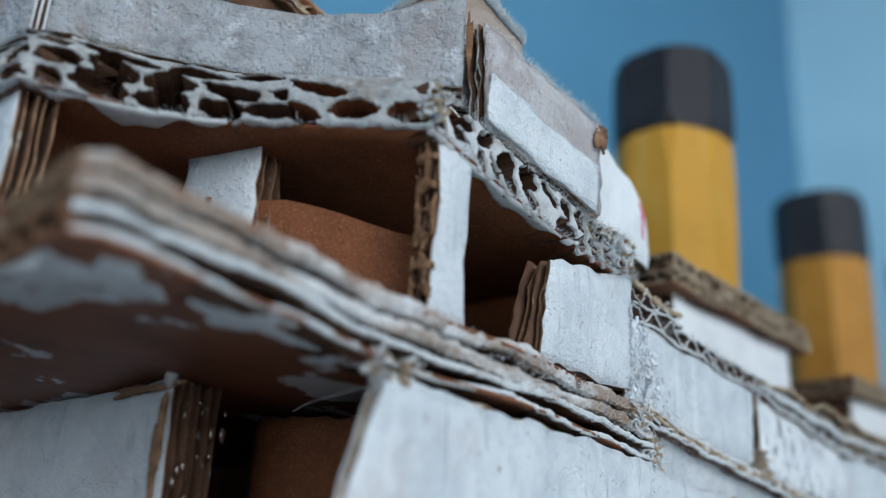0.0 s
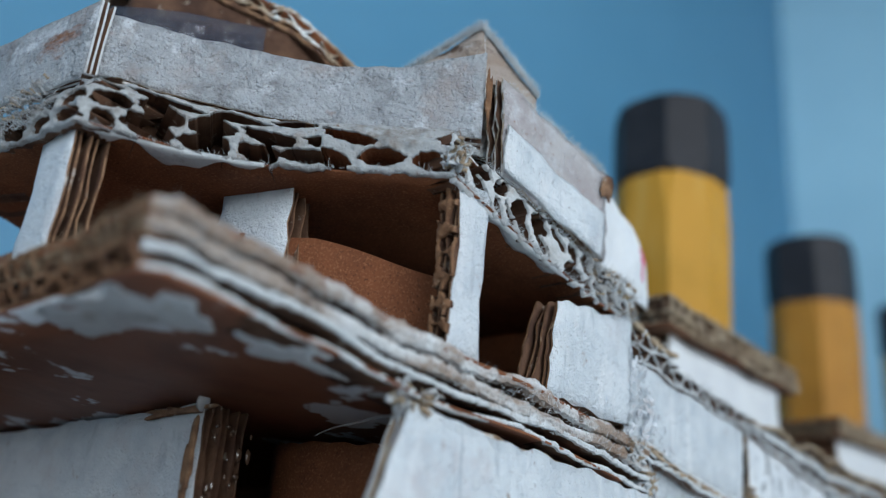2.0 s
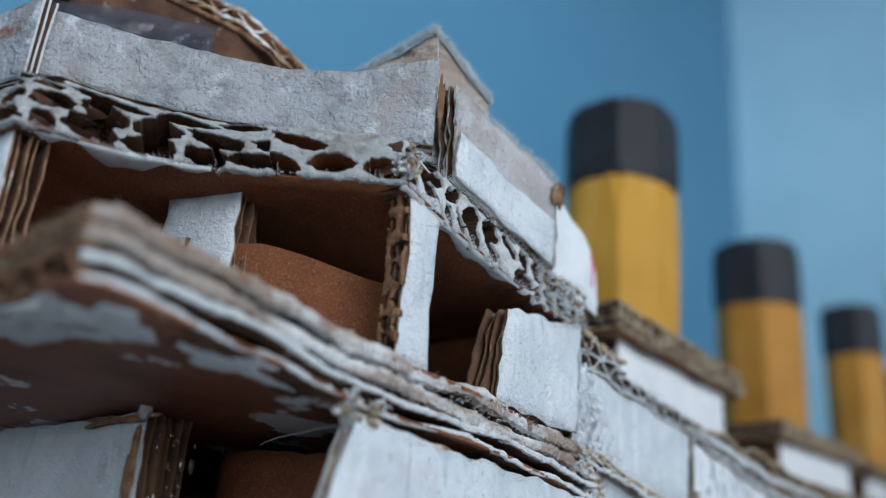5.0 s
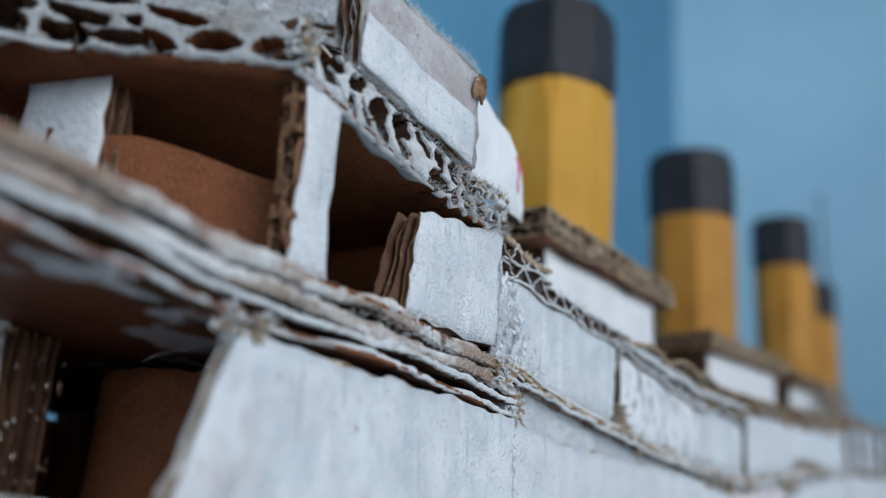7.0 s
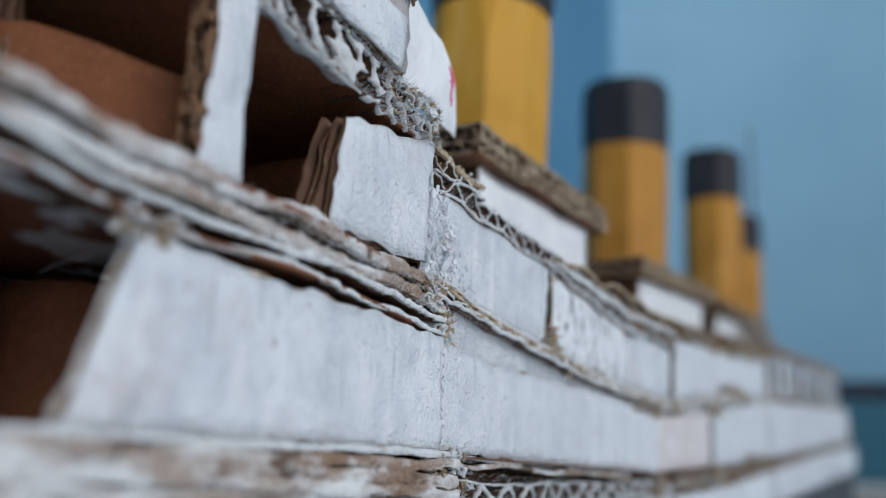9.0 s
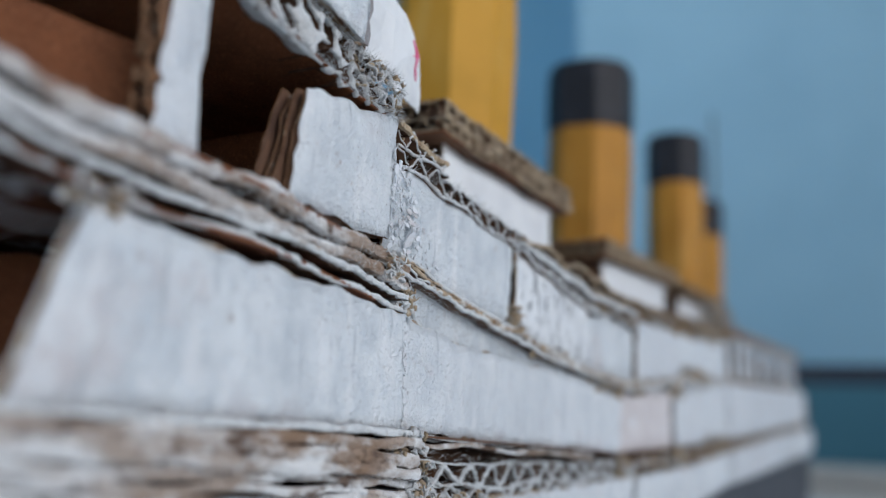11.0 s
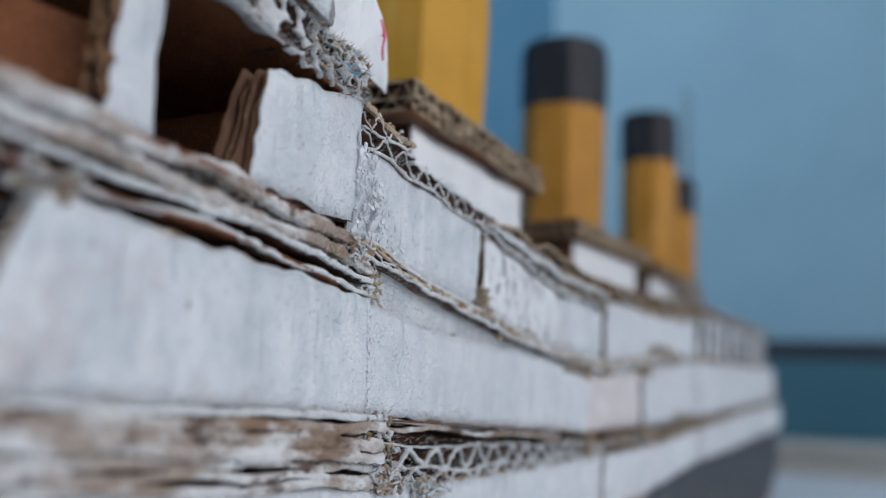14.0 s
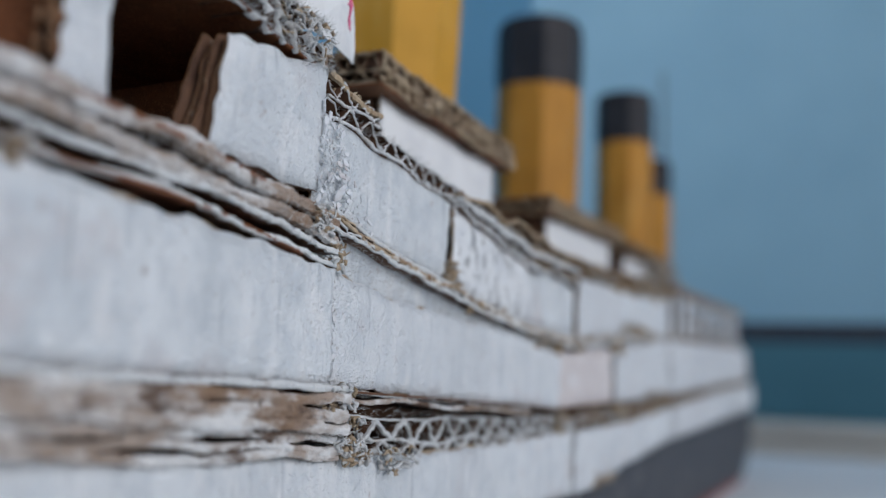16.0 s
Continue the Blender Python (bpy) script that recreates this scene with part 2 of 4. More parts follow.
def ribbon(bm, path, ways, zf, th, depth, seed, rough=0.04, mi=(0, 1), lip=1.0):
    """A strip of paper that lies along an edge and runs inward by depth; zf(i, s) is its middle height."""
    rows, s = [], 0.0
    for i, (p, w) in enumerate(zip(path, ways)):
        if i:
            s += (p - path[i - 1]).length
        z = zf(i, s)
        o = wob(p.x * 3, p.y * 3, seed * 7.3, 0.7, rough) + wob(p.x * 9, p.y * 9, seed * 3.1, 0.5, rough * 0.6)
        t = th * (1 + 0.3 * wob(p.x * 2, p.y * 2, seed * 5.7, 0.6, 1.0))
        f = t * lip * (1 + 0.45 * wob(p.x, p.y, seed * 9.1, 0.8, 1.0) + 0.25 * wob(p.x * 4, p.y * 4, seed * 9.1, 0.5, 1.0))
        a = p + w * o
        b = p + w * (o + depth)
        o += wob(p.x * 21, p.y * 21, seed * 4.1, 0.9, 0.03)
        a = p + w * o
        c = p + w * (o - f * 0.14)
        e = p + w * (o + f * 0.5)
        rows.append([bm.verts.new(P(e.x, e.y, z + f / 2)), bm.verts.new(P(a.x, a.y, z + f * 0.4)), bm.verts.new(P(c.x, c.y, z)), bm.verts.new(P(a.x, a.y, z - f * 0.4)),
                     bm.verts.new(P(e.x, e.y, z - f / 2)), bm.verts.new(P(b.x, b.y, z - t / 2)), bm.verts.new(P(b.x, b.y, z + t / 2))])
    for r, q in zip(rows, rows[1:]):
        for k in range(7):
            f = bm.faces.new((r[k], q[k], q[(k + 1) % 7], r[(k + 1) % 7]))
            f.material_index = mi[0] if k < 4 else mi[1]
            f.smooth = k > 3
    for r in (rows[0], rows[-1]):
        bm.faces.new(r).material_index = mi[0]


def corrugated_edge(parent, name, path, zb, heights, pitch, depth, seed, mats, liner=0.07, squash=0.12, label="", step=0.09, zt=None, lip=1.0,
                    fluted=None, swing=1.0, tones=None, wave_tone=None, wave_th=0.75):
    """Layers of corrugated board along an open edge: liners with waves of fluting between them. zb(y) is the underside's height, zt(y)
    the upper side's where given; heights: the thickness of each layer; fluted: which layers hold a wave; tones: material slot of each liner's lip."""
    pts, ways = resample(path, step)
    bm = bmesh.new()
    levels = [0.0]
    for h in heights:
        levels.append(levels[-1] + h)

    lips = lip if isinstance(lip, tuple) else (lip,) * len(levels)

    def level(p, k):
        f = 1.0 if zt is None else (zt(p.y) - zb(p.y)) / levels[-1]
        return zb(p.y) + levels[k] * f + wob(p.x, p.y, seed + k * 3.7, 1.6, squash) + wob(p.x, p.y, seed + k * 1.9, 0.5, squash * 0.18)
    for k in range(len(levels)):
        m = tones[k] if tones else 0
        ribbon(bm, pts, ways, lambda i, s: level(pts[i], k), liner, depth, seed + k * 1.3, 0.07, (m, 1), lips[k])
    for k, h in enumerate(heights):
        if fluted and not fluted[k]:
            continue
        ph = seed * 1.7 + k * 2.1
        m = wave_tone if wave_tone is not None else tones[k] if tones else 0

        def zf(i, s):
            p = pts[i]
            lo, hi = level(p, k) + liner * 0.4, level(p, k + 1) - liner * 0.4
            a = s / pitch * 2 * math.pi + ph + wob(p.x, p.y, seed * 2 + k, 1.1, 1.6)
            return lerp(lo, hi, 0.5 + 0.5 * swing * math.sin(a) + wob(p.x, p.y, seed + 9 * k, 0.7, 0.12))
        ribbon(bm, pts, ways, zf, liner * wave_th, depth, seed + 50 + k * 2.3, 0.09, (m, 1), 1 + (lips[k] - 1) * 0.3)
    return part(name, bm, mats, parent, label)


def perforated_lip(parent, name, path, zb, height, holes, seed, mats, setback=lambda v: 0.0, cell=0.034, deep=0.8, label="", ragged=0.05, sway=0.15):
    """The paint-clogged cut edge of corrugated board: a thick uneven skin with the mouths of the flutes left open.
    holes: rows of (height fraction, web between holes, width, height, slant)."""
    pts, ways = resample(path, cell)
    run = [0.0]
    for a, b in zip(pts, pts[1:]):
        run.append(run[-1] + (b - a).length)
    rnd = random.Random(seed)
    mouths = []
    for frac, gap, w, h, tilt in holes:
        s = rnd.uniform(-w * 0.4, w * 0.2)
        while s < run[-1]:
            ww, hh = w * rnd.choice((0.6, 0.85, 1.0, 1.15, 1.4)) * rnd.uniform(0.85, 1.15), h * rnd.uniform(0.72, 1.15)
            s += ww / 2
            if rnd.random() > 0.05:
                mouths.append((s, frac * height + rnd.uniform(-0.06, 0.06), ww / 2, hh / 2, tilt + rnd.uniform(-sway, sway), rnd.uniform(0, 99)))
            s += ww / 2 + gap * rnd.uniform(0.6, 1.5)

    def nearest(s, z):
        best = (9.0, s, z)
        for c, q, a, b, t, k in mouths:
            if abs(s - c) > a * 2.2 + 0.1:
                continue
            x, y = s - c, z - q
            u, v = x / a, (y + x * math.tan(t)) / b
            r = (abs(u) ** 2.3 + abs(v) ** 2.3) ** (1 / 2.3) + 1e-6
            n = 1 + 0.36 * noise.noise((math.atan2(v, u) * 0.9 + k, k, 0.0)) + 0.16 * noise.noise((math.atan2(v, u) * 3.1, k, 4.0))
            f = r / n - 1
            if f < best[0]:
                g = n / r
                best = (f, c + x * g, q + y * g)
        return best
    nz = max(4, int(height / cell))
    bm = bmesh.new()
    grid, inside, way, lowest = [], [], {}, set()
    for i, (p, w) in enumerate(zip(pts, ways)):
        col, flag = [], []
        for j in range(nz + 1):
            z = height * j / nz
            f, s2, z2 = nearest(run[i], z)
            q = p
            if f < 0:
                q = p + Vector((w.y, -w.x)) * (s2 - run[i])
                z = z2
            o = -0.025 * min(1.0, max(0.0, f) / 0.5) + setback(j / nz) + wob(p.x * 3, p.y * 3, z * 3 + seed, 0.6, 0.06) + wob(p.x * 9, p.y * 9, z * 9 + seed, 0.6, 0.025)
            if j in (0, nz):
                z += wob(p.x * 4, p.y * 4, seed + j, 0.9, ragged)
                o += 0.05
            v = bm.verts.new(P(q.x + w.x * o, q.y + w.y * o, zb(p.y) + z + wob(p.x, p.y, seed, 1.7, 0.07)))
            way[v] = w
            if j == 0:
                lowest.add(v)
            col.append(v), flag.append(f < 0)
        grid.append(col), inside.append(flag)
    for i in range(len(grid) - 1):
        for j in range(nz):
            if inside[i][j] and inside[i + 1][j] and inside[i][j + 1] and inside[i + 1][j + 1]:
                continue
            bm.faces.new((grid[i][j], grid[i + 1][j], grid[i + 1][j + 1], grid[i][j + 1])).smooth = True
    rim = [e for e in bm.edges if len(e.link_faces) == 1]
    twin = {}
    for e in rim:
        for v in e.verts:
            if v not in twin:
                w = Vector((way[v].x, way[v].y, 0))
                twin[v] = (v, bm.verts.new(v.co + w * 0.0008), bm.verts.new(v.co + w * deep * 0.01 + Vector((0, 0, 0.003 if v in lowest else 0))))
    for e in rim:
        a, b = e.verts
        for k in (0, 1):
            f = bm.faces.new((twin[a][k], twin[b][k], twin[b][k + 1], twin[a][k + 1]))
            f.material_index, f.smooth = k, True
    bmesh.ops.delete(bm, geom=[v for v in bm.verts if not v.link_faces], context="VERTS")
    return part(name, bm, mats, parent, label)


def flat_board(parent, name, outline, zf, th, mats, seed, label="", cuts=12):
    """A horizontal board over an outline in plan: the underside at zf(y), slot 0 below, slot 1 above and on the rim."""
    bm = bmesh.new()
    vs = [bm.verts.new(P(x, y, 0)) for x, y in outline]
    f = bm.faces.new(vs)
    bmesh.ops.triangulate(bm, faces=[f])
    bmesh.ops.subdivide_edges(bm, edges=bm.edges[:], cuts=cuts, use_grid_fill=True)
    low = list(bm.faces)
    r = bmesh.ops.extrude_face_region(bm, geom=low)
    top = {g for g in r["geom"] if isinstance(g, bmesh.types.BMVert)}
    for v in bm.verts:
        x, y = v.co.x * 100, v.co.y * 100
        v.co.z = (zf(y) + (th if v in top else 0) + wob(x, y, seed, 2.5, 0.08)) * 0.01 + BASE
    bm.normal_update()
    for f in bm.faces:
        ups = sum(v in top for v in f.verts)
        f.material_index = 0 if ups == 0 else 1
        f.smooth = ups in (0, len(f.verts))
    return part(name, bm, mats, parent, label)


def wall_panel(parent, name, a, b, zb, zt, seed, plies=3, gap=0.13, mats=None, label="", bulge=0.05, lean=(0, 0), inward=None, step=0.3, top_lean=0.0, flare=0.0, ridge=0.0, fan=0.0):
    """An upright board of several plies from a to b in plan; zb(u), zt(u) its lower and upper rims. inward points into the model.
    lean: by how much the top corners are shifted along the board."""
    A, B = Vector(a), Vector(b)
    d = (B - A)
    n = d.length
    d.normalize()
    w = Vector(inward) if inward else Vector((-d.y, d.x))
    bm = bmesh.new()
    nu, nv = max(3, int(n / step)), 8
    made = None
    for k in range(plies):
        if k and parent is ship:
            bm = bmesh.new()

        def fn(u, v):
            e = 0.06 * (k > 0) * noise.noise((k * 5.1 + seed, u * 3, v * 3))
            p = A + d * (n * u + lerp(0, lerp(lean[0], lean[1], u), v) + flare * (2 * u - 1) * (abs(2 * v - 1) ** 3 * 1.6 - 0.35))
            z = lerp(zb(u), zt(u), v) + (wob(p.x * 2, p.y * 2, seed + k * 4.0, 0.9, 0.1) if v > 0.99 or v < 0.01 else 0)
            o = wob(p.x, p.y, z + seed * 3, 1.8, bulge * 1.5) + wob(p.x * 2, p.y * 2, z * 2 + seed, 0.9, 0.02) + k * gap + wob(p.x, p.y, z * 2 + k * 9, 0.8, 0.03) * (k > 0) + top_lean * v + ridge * math.sin(u * n / 0.78 * 6.283 + wob(p.x, p.y, z, 3, 1.5))
            # the rims bend inward a little, as pressed board does
            rim = min(u * n, (1 - u) * n, v * (zt(u) - zb(u)), (1 - v) * (zt(u) - zb(u)))
            o += 0.06 * max(0.0, 1 - rim / 0.15) * (k == 0)
            along = (wob(k * 3.0, z * 2.5, seed, 0.8, 0.12) + wob(k * 3.0, z * 7, seed, 0.8, 0.05) - 0.06 * (k % 2) * (1 if u > 0.5 else -1)) * (u < 0.01 or u > 0.99)
            along -= fan * k * (1 - v) * (1 - u) ** 3
            p = p + w * o + d * along
            return (p.x, p.y, z + e)
        sheet(bm, fn, nu, nv, lambda u, v: (-w.x, -w.y, 0), 0.045, (0, 1, 2) if k == 0 else (1, 1, 2))
        if parent is ship:
            if k == 0:
                made = part(name, bm, mats or [WHITE, KRAFT, EDGE], parent, label)
            else:
                part("inner_ply", bm, mats or [WHITE, KRAFT, EDGE], made)
    return made or part(name, bm, mats or [WHITE, KRAFT, EDGE], parent, label)


def hair(bm, p, d, length, width=0.006):
    """One loose fibre, a bent three-sided thread in cm."""
    p, d = Vector(p), Vector(d).normalized()
    side = d.orthogonal().normalized()
    up = d.cross(side)
    rows = []
    bend = (side * random.uniform(-1, 1) + up * random.uniform(-1, 1)) * length * 0.35
    for k in range(4):
        t = k / 3
        c = p + d * length * t + bend * t * t
        r = width * (1 - 0.6 * t)
        rows.append([bm.verts.new(P(*(c + (side * math.cos(q) + up * math.sin(q)) * r))) for q in (0, 2.1, 4.2)])
    for a, b in zip(rows, rows[1:]):
        for k in range(3):
            bm.faces.new((a[k], b[k], b[(k + 1) % 3], a[(k + 1) % 3]))


# ---- the room ----
def box_part(name, lo, hi, material, parent=None, bevel=0.0):
    bm = bmesh.new()
    bmesh.ops.create_cube(bm, size=1)
    for v in bm.verts:
        v.co = P(*(lerp(l, h, c + 0.5) for l, h, c in zip(lo, hi, v.co)))
    if bevel:
        bmesh.ops.bevel(bm, geom=bm.edges[:], offset=bevel * 0.01, segments=2, profile=0.5, affect="EDGES")
    return part(name, bm, material, parent)


X0, X1, Y0, Y1, Z0, Z1 = -88, 172, -180, 262, -73, 250
DADO_Z0, DADO_Z1 = 27.0, 32.4
tagged(box_part("floor", (X0 - 10, Y0 - 10, Z0 - 8), (X1 + 10, Y1 + 10, Z0), FLOOR), "grey tiled floor of the room", "floor", kind="structure")
tagged(box_part("ceiling", (X0 - 10, Y0 - 10, Z1), (X1 + 10, Y1 + 10, Z1 + 8), CEILING), "plain white painted ceiling of the room", "ceiling", kind="structure")


def room_wall(name, lo, hi, room_side, label):
    """A wall in two paints with a dark painted band between them."""
    w = tagged(new(name), label, "wall", kind="structure")
    box_part("lower_wall", lo, (hi[0], hi[1], DADO_Z0), WALL_TEAL, w)
    box_part("upper_wall", (lo[0], lo[1], DADO_Z1), hi, WALL_PALE, w)
    l2, h2 = list(lo), list(hi)
    l2[2], h2[2] = DADO_Z0, DADO_Z1
    box_part("dado_band", l2, h2, DADO, w)
    return w


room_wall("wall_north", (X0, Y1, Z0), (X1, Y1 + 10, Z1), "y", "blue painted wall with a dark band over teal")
# south wall is unseen; its opening is added for two fill lamps
south = tagged(new("wall_south"), "unseen blue wall with an opening for added fill light", "wall", kind="structure")
box_part("wall_below", (X0, Y0 - 10, Z0), (X1, Y0, 3), WALL_BLUE_SHADED, south)
box_part("wall_above", (X0, Y0 - 10, 137), (X1, Y0, Z1), WALL_BLUE_SHADED, south)
box_part("wall_beside", (X0, Y0 - 10, 3), (-72, Y0, 137), WALL_BLUE_SHADED, south)
box_part("wall_beside", (62, Y0 - 10, 3), (X1, Y0, 137), WALL_BLUE_SHADED, south)
tagged(box_part("wall_west", (X0 - 10, Y0 - 10, Z0), (X0, Y1 + 10, Z1), WALL_BLUE_SHADED), "plain blue painted wall beside the table", "wall", kind="structure")
east = tagged(new("wall_east"), "blue wall with one window and one added opening", "wall", kind="structure")
WY0, WY1, WZ0, WZ1 = -125, 35, 10, 180
# second opening is added for the fill lamp, not a known window
VY0, VY1 = 110, 220
box_part("wall_below", (X1, Y0, Z0), (X1 + 10, Y1, WZ0), WALL_BLUE_SHADED, east)
box_part("wall_above", (X1, Y0, WZ1), (X1 + 10, Y1, Z1), WALL_BLUE_SHADED, east)
box_part("wall_beside", (X1, Y0, WZ0), (X1 + 10, WY0, WZ1), WALL_BLUE_SHADED, east)
box_part("wall_between", (X1, WY1, WZ0), (X1 + 10, VY0, WZ1), WALL_BLUE_SHADED, east)
box_part("wall_beside", (X1, VY1, WZ0), (X1 + 10, Y1, WZ1), WALL_BLUE_SHADED, east)

# the table that carries the model, and the cream sideboard behind it
table = tagged(new("table"), "wooden table under the cardboard ship", "table")
TZ = 2.0
box_part("tabletop", (-60, -60, TZ - 3.2), (60, 165, TZ - 0.3), WOOD, table, 0.4)
for lx in (-55, 55):
    for ly in (-55, 160):
        box_part("leg", (lx - 3, ly - 3, Z0), (lx + 3, ly + 3, TZ - 3.2), WOOD, table, 0.5)
bm = bmesh.new()
sheet(bm, lambda u, v: (lerp(-61, 61, u), lerp(-61, 166, v), TZ + wob(u * 120, v * 220, 3, 14, 0.12)), 40, 60, lambda u, v: (0, 0, 1), 0.25)
tagged(part("tablecloth", bm, CLOTH, None), "pale blue-grey cloth lying on the table", "tablecloth")
side = tagged(new("sideboard"), "cream laminate sideboard against the blue wall", "sideboard")
box_part("body", (-70, 215, Z0 + 6), (130, 258, 4.4), CREAM, side, 0.4)
box_part("top", (-72, 212, 4.4), (132, 260, 6.6), CREAM, side, 0.5)
box_part("plinth", (-68, 219, Z0), (128, 256, Z0 + 6), WOOD, side)

# ---- the ship ----
ship = tagged(new("model_ship"), "handmade cardboard ocean liner model with white painted sides", "model ship")
ship.location = (0, 0, 0)
CX = -15.8          # the middle line
SX = -8.5           # the starboard side


def mirror(p):
    return (2 * CX - p[0], p[1])


ZU = line([(14, 15.42), (18, 15.42), (20.5, 15.3), (24, 15.05), (27, 14.75), (31, 14.42), (35, 14.45), (43, 14.9), (57, 16.0), (89, 16.6), (100, 16.8)])
ZUB = line([(5, 14.2), (14, 13.75), (18, 13.45), (21, 13.0), (29, 12.3), (35, 12.1), (44, 12.95), (57, 13.8), (98, 15.9)])
ZLT = line([(5, 13.2), (10.5, 12.55), (18.6, 12.3), (21, 12.0), (27, 11.9), (35, 11.6), (44, 12.3), (55, 13.4), (98, 15.5)])
ZLB = line([(5, 10.1), (10, 10.07), (19, 9.98), (27, 9.77), (35, 9.57), (55, 10.4), (74, 11.4), (98, 12.6), (106, 12.9)])
ZHT = line([(4, 9.2), (10, 9.05), (19, 8.65), (23, 8.5), (29, 8.57), (44, 8.95), (59, 9.8), (74, 10.75), (104, 12.2)])
ZHB = line([(4, 6.8), (38, 6.5), (44, 7.0), (57.7, 7.95), (74, 8.55), (90, 9.2), (104, 9.8)])


def hull_half(y):
    """Half the hull's breadth at y."""
    if y < 12:
        t = max(0.0, (12 - y) / 34)
        return 7.3 * (1 - t ** 1.8)
    if y > 105:
        t = min(1.0, (y - 105) / 7)
        return 7.3 * math.sqrt(max(0.0, 1 - t * t * 0.97))
    return 7.3


def hull_band(name, z_low, z_high, material, seed, inset=0.0, label=""):
    bm = bmesh.new()
    ys = [lerp(-21.5, 111.8, i / 133) for i in range(134)]
    for s in (1, -1):
        rows = []
        for y in ys:
            h = hull_half(y) - inset
            row = []
            for k in range(5):
                z = lerp(z_low(y), z_high(y), k / 4)
                x = CX + s * max(0.05, h - 0.25 * max(0, 6 - z)) + wob(y, z, seed, 3, 0.06)
                row.append(bm.verts.new(P(x, y, z)))
            rows.append(row)
        for r, q in zip(rows, rows[1:]):
            for k in range(4):
                bm.faces.new((r[k], q[k], q[k + 1], r[k + 1])).smooth = True
        if s == 1:
            keep = rows
        else:
            for r1, r2 in ((keep[0], rows[0]), (keep[-1], rows[-1])):
                for k in range(4):
                    bm.faces.new((r1[k], r1[k + 1], r2[k + 1], r2[k]))
            for r1, r2, q1, q2 in zip(keep, rows, keep[1:], rows[1:]):
                bm.faces.new((r1[4], q1[4], q2[4], r2[4]))
    return part(name, bm, material, ship, label)


hull_band("hull_bottom", lambda y: TZ, lambda y: 2.8, HULL_RED, 1, 0.5, "red painted lower hull")
hull_band("hull_side", lambda y: 2.8, lambda y: ZHB(y), HULL_GREY, 2, 0.25, "dark grey painted hull")


# white plating of the hull, piece by piece along the starboard side
def side_panel(y0, y1, zl, zh, seed, name="hull_panel", x=SX, mats=None, lean=(0, 0), plies=2, label="", bulge=0.05, top_lean=0.0, fan=0.0, gap=0.13):
    return wall_panel(ship, name, (x, y0), (x, y1), lambda u: zl(lerp(y0, y1, u)), lambda u: zh(lerp(y0, y1, u)), seed, plies=plies,
                      mats=mats or [WHITE, EDGE, EDGE_WHITE], lean=lean, inward=(-1, 0), label=label, bulge=bulge, top_lean=top_lean, ridge=0.012, fan=fan, gap=gap, step=0.13 if y1 < 38 else 0.3)


HULL_CUTS = [2, 36.2, 43.6, 57.6, 73, 88, 105]
for i, (a, b) in enumerate(zip(HULL_CUTS, HULL_CUTS[1:])):
    side_panel(a, b - 0.05, ZHB, ZHT, 11 + i, x=SX + (0.0, 0.12, -0.06, 0.09)[i % 4])
LOW_CUTS = [9.45, 18.45, 34.4, 42.6, 55.6, 78, 99]
for i, (a, b) in enumerate(zip(LOW_CUTS, LOW_CUTS[1:])):
    side_panel(a, b - 0.06, ZLB, ZLT, 31 + i, "lower_wall_panel", x=SX + (0.22, 0.08, -0.06, 0.1)[i % 4], lean=(0.85, 0) if i == 0 else (0, 0), plies=4 if i == 0 else 2,
               mats=[PINKISH if i == 2 else WHITE, EDGE, EDGE_WHITE])
# upper wall: short panel, then the long run aft
side_panel(14.45, 17.75, line([(14, 13.75), (18, 13.7)]), line([(14, 15.75), (18, 16.35)]), 51, "upper_wall_panel", x=SX + 0.05, lean=(0.3, 0.22), plies=5, fan=0.08, gap=0.15, mats=[WHITE, KRAFT_DARK, EDGE_KRAFT])
UP_CUTS = [17.8, 24.35, 30.5, 36.5, 43.5, 56.5]
for i, (a, b) in enumerate(zip(UP_CUTS, UP_CUTS[1:])):
    side_panel(a, b - 0.12, ZUB, (lambda y: ZU(y) - 0.25) if i == 1 else ZU, 61 + i, "upper_wall_panel", x=SX + (-0.08, 0.05, -0.12, 0.06)[i % 4], lean=(0.1, 0.35) if i == 0 else (0.2, 0.1), mats=[WHITE_SPECK if i == 1 else WHITE, KRAFT, EDGE])

# port side, and an added backing with the hull's inner shade in its colour
for nm, zl, zh in (("port_hull_panel", ZHB, ZHT), ("port_lower_wall", ZHT, ZLT), ("port_upper_wall", ZLT, ZU)):
    wall_panel(ship, nm, (2 * CX - SX, 5 if nm != "port_upper_wall" else 17.8), (2 * CX - SX, 99), lambda u: zl(lerp(5, 99, u)), lambda u: zh(lerp(5, 99, u)), 200, plies=1, mats=[WHITE, KRAFT, EDGE], inward=(1, 0), step=1.5)
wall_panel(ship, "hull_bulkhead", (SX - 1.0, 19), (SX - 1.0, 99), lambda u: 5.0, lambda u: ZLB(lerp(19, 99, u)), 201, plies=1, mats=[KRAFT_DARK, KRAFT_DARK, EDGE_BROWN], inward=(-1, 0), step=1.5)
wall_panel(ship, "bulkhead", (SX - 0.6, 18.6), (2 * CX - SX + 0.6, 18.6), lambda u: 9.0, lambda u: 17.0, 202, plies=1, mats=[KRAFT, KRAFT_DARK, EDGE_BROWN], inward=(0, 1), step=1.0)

# foredeck is unseen; its white top is added to bounce light under the bridge
FORE = [(CX + s * (hull_half(y) - 0.05), y) for s, y in [(1, 4.9), (1, 0), (1, -5), (1, -10), (1, -15), (1, -20), (-1, -20), (-1, -15), (-1, -10), (-1, -5), (-1, 0), (-1, 4.9)]]
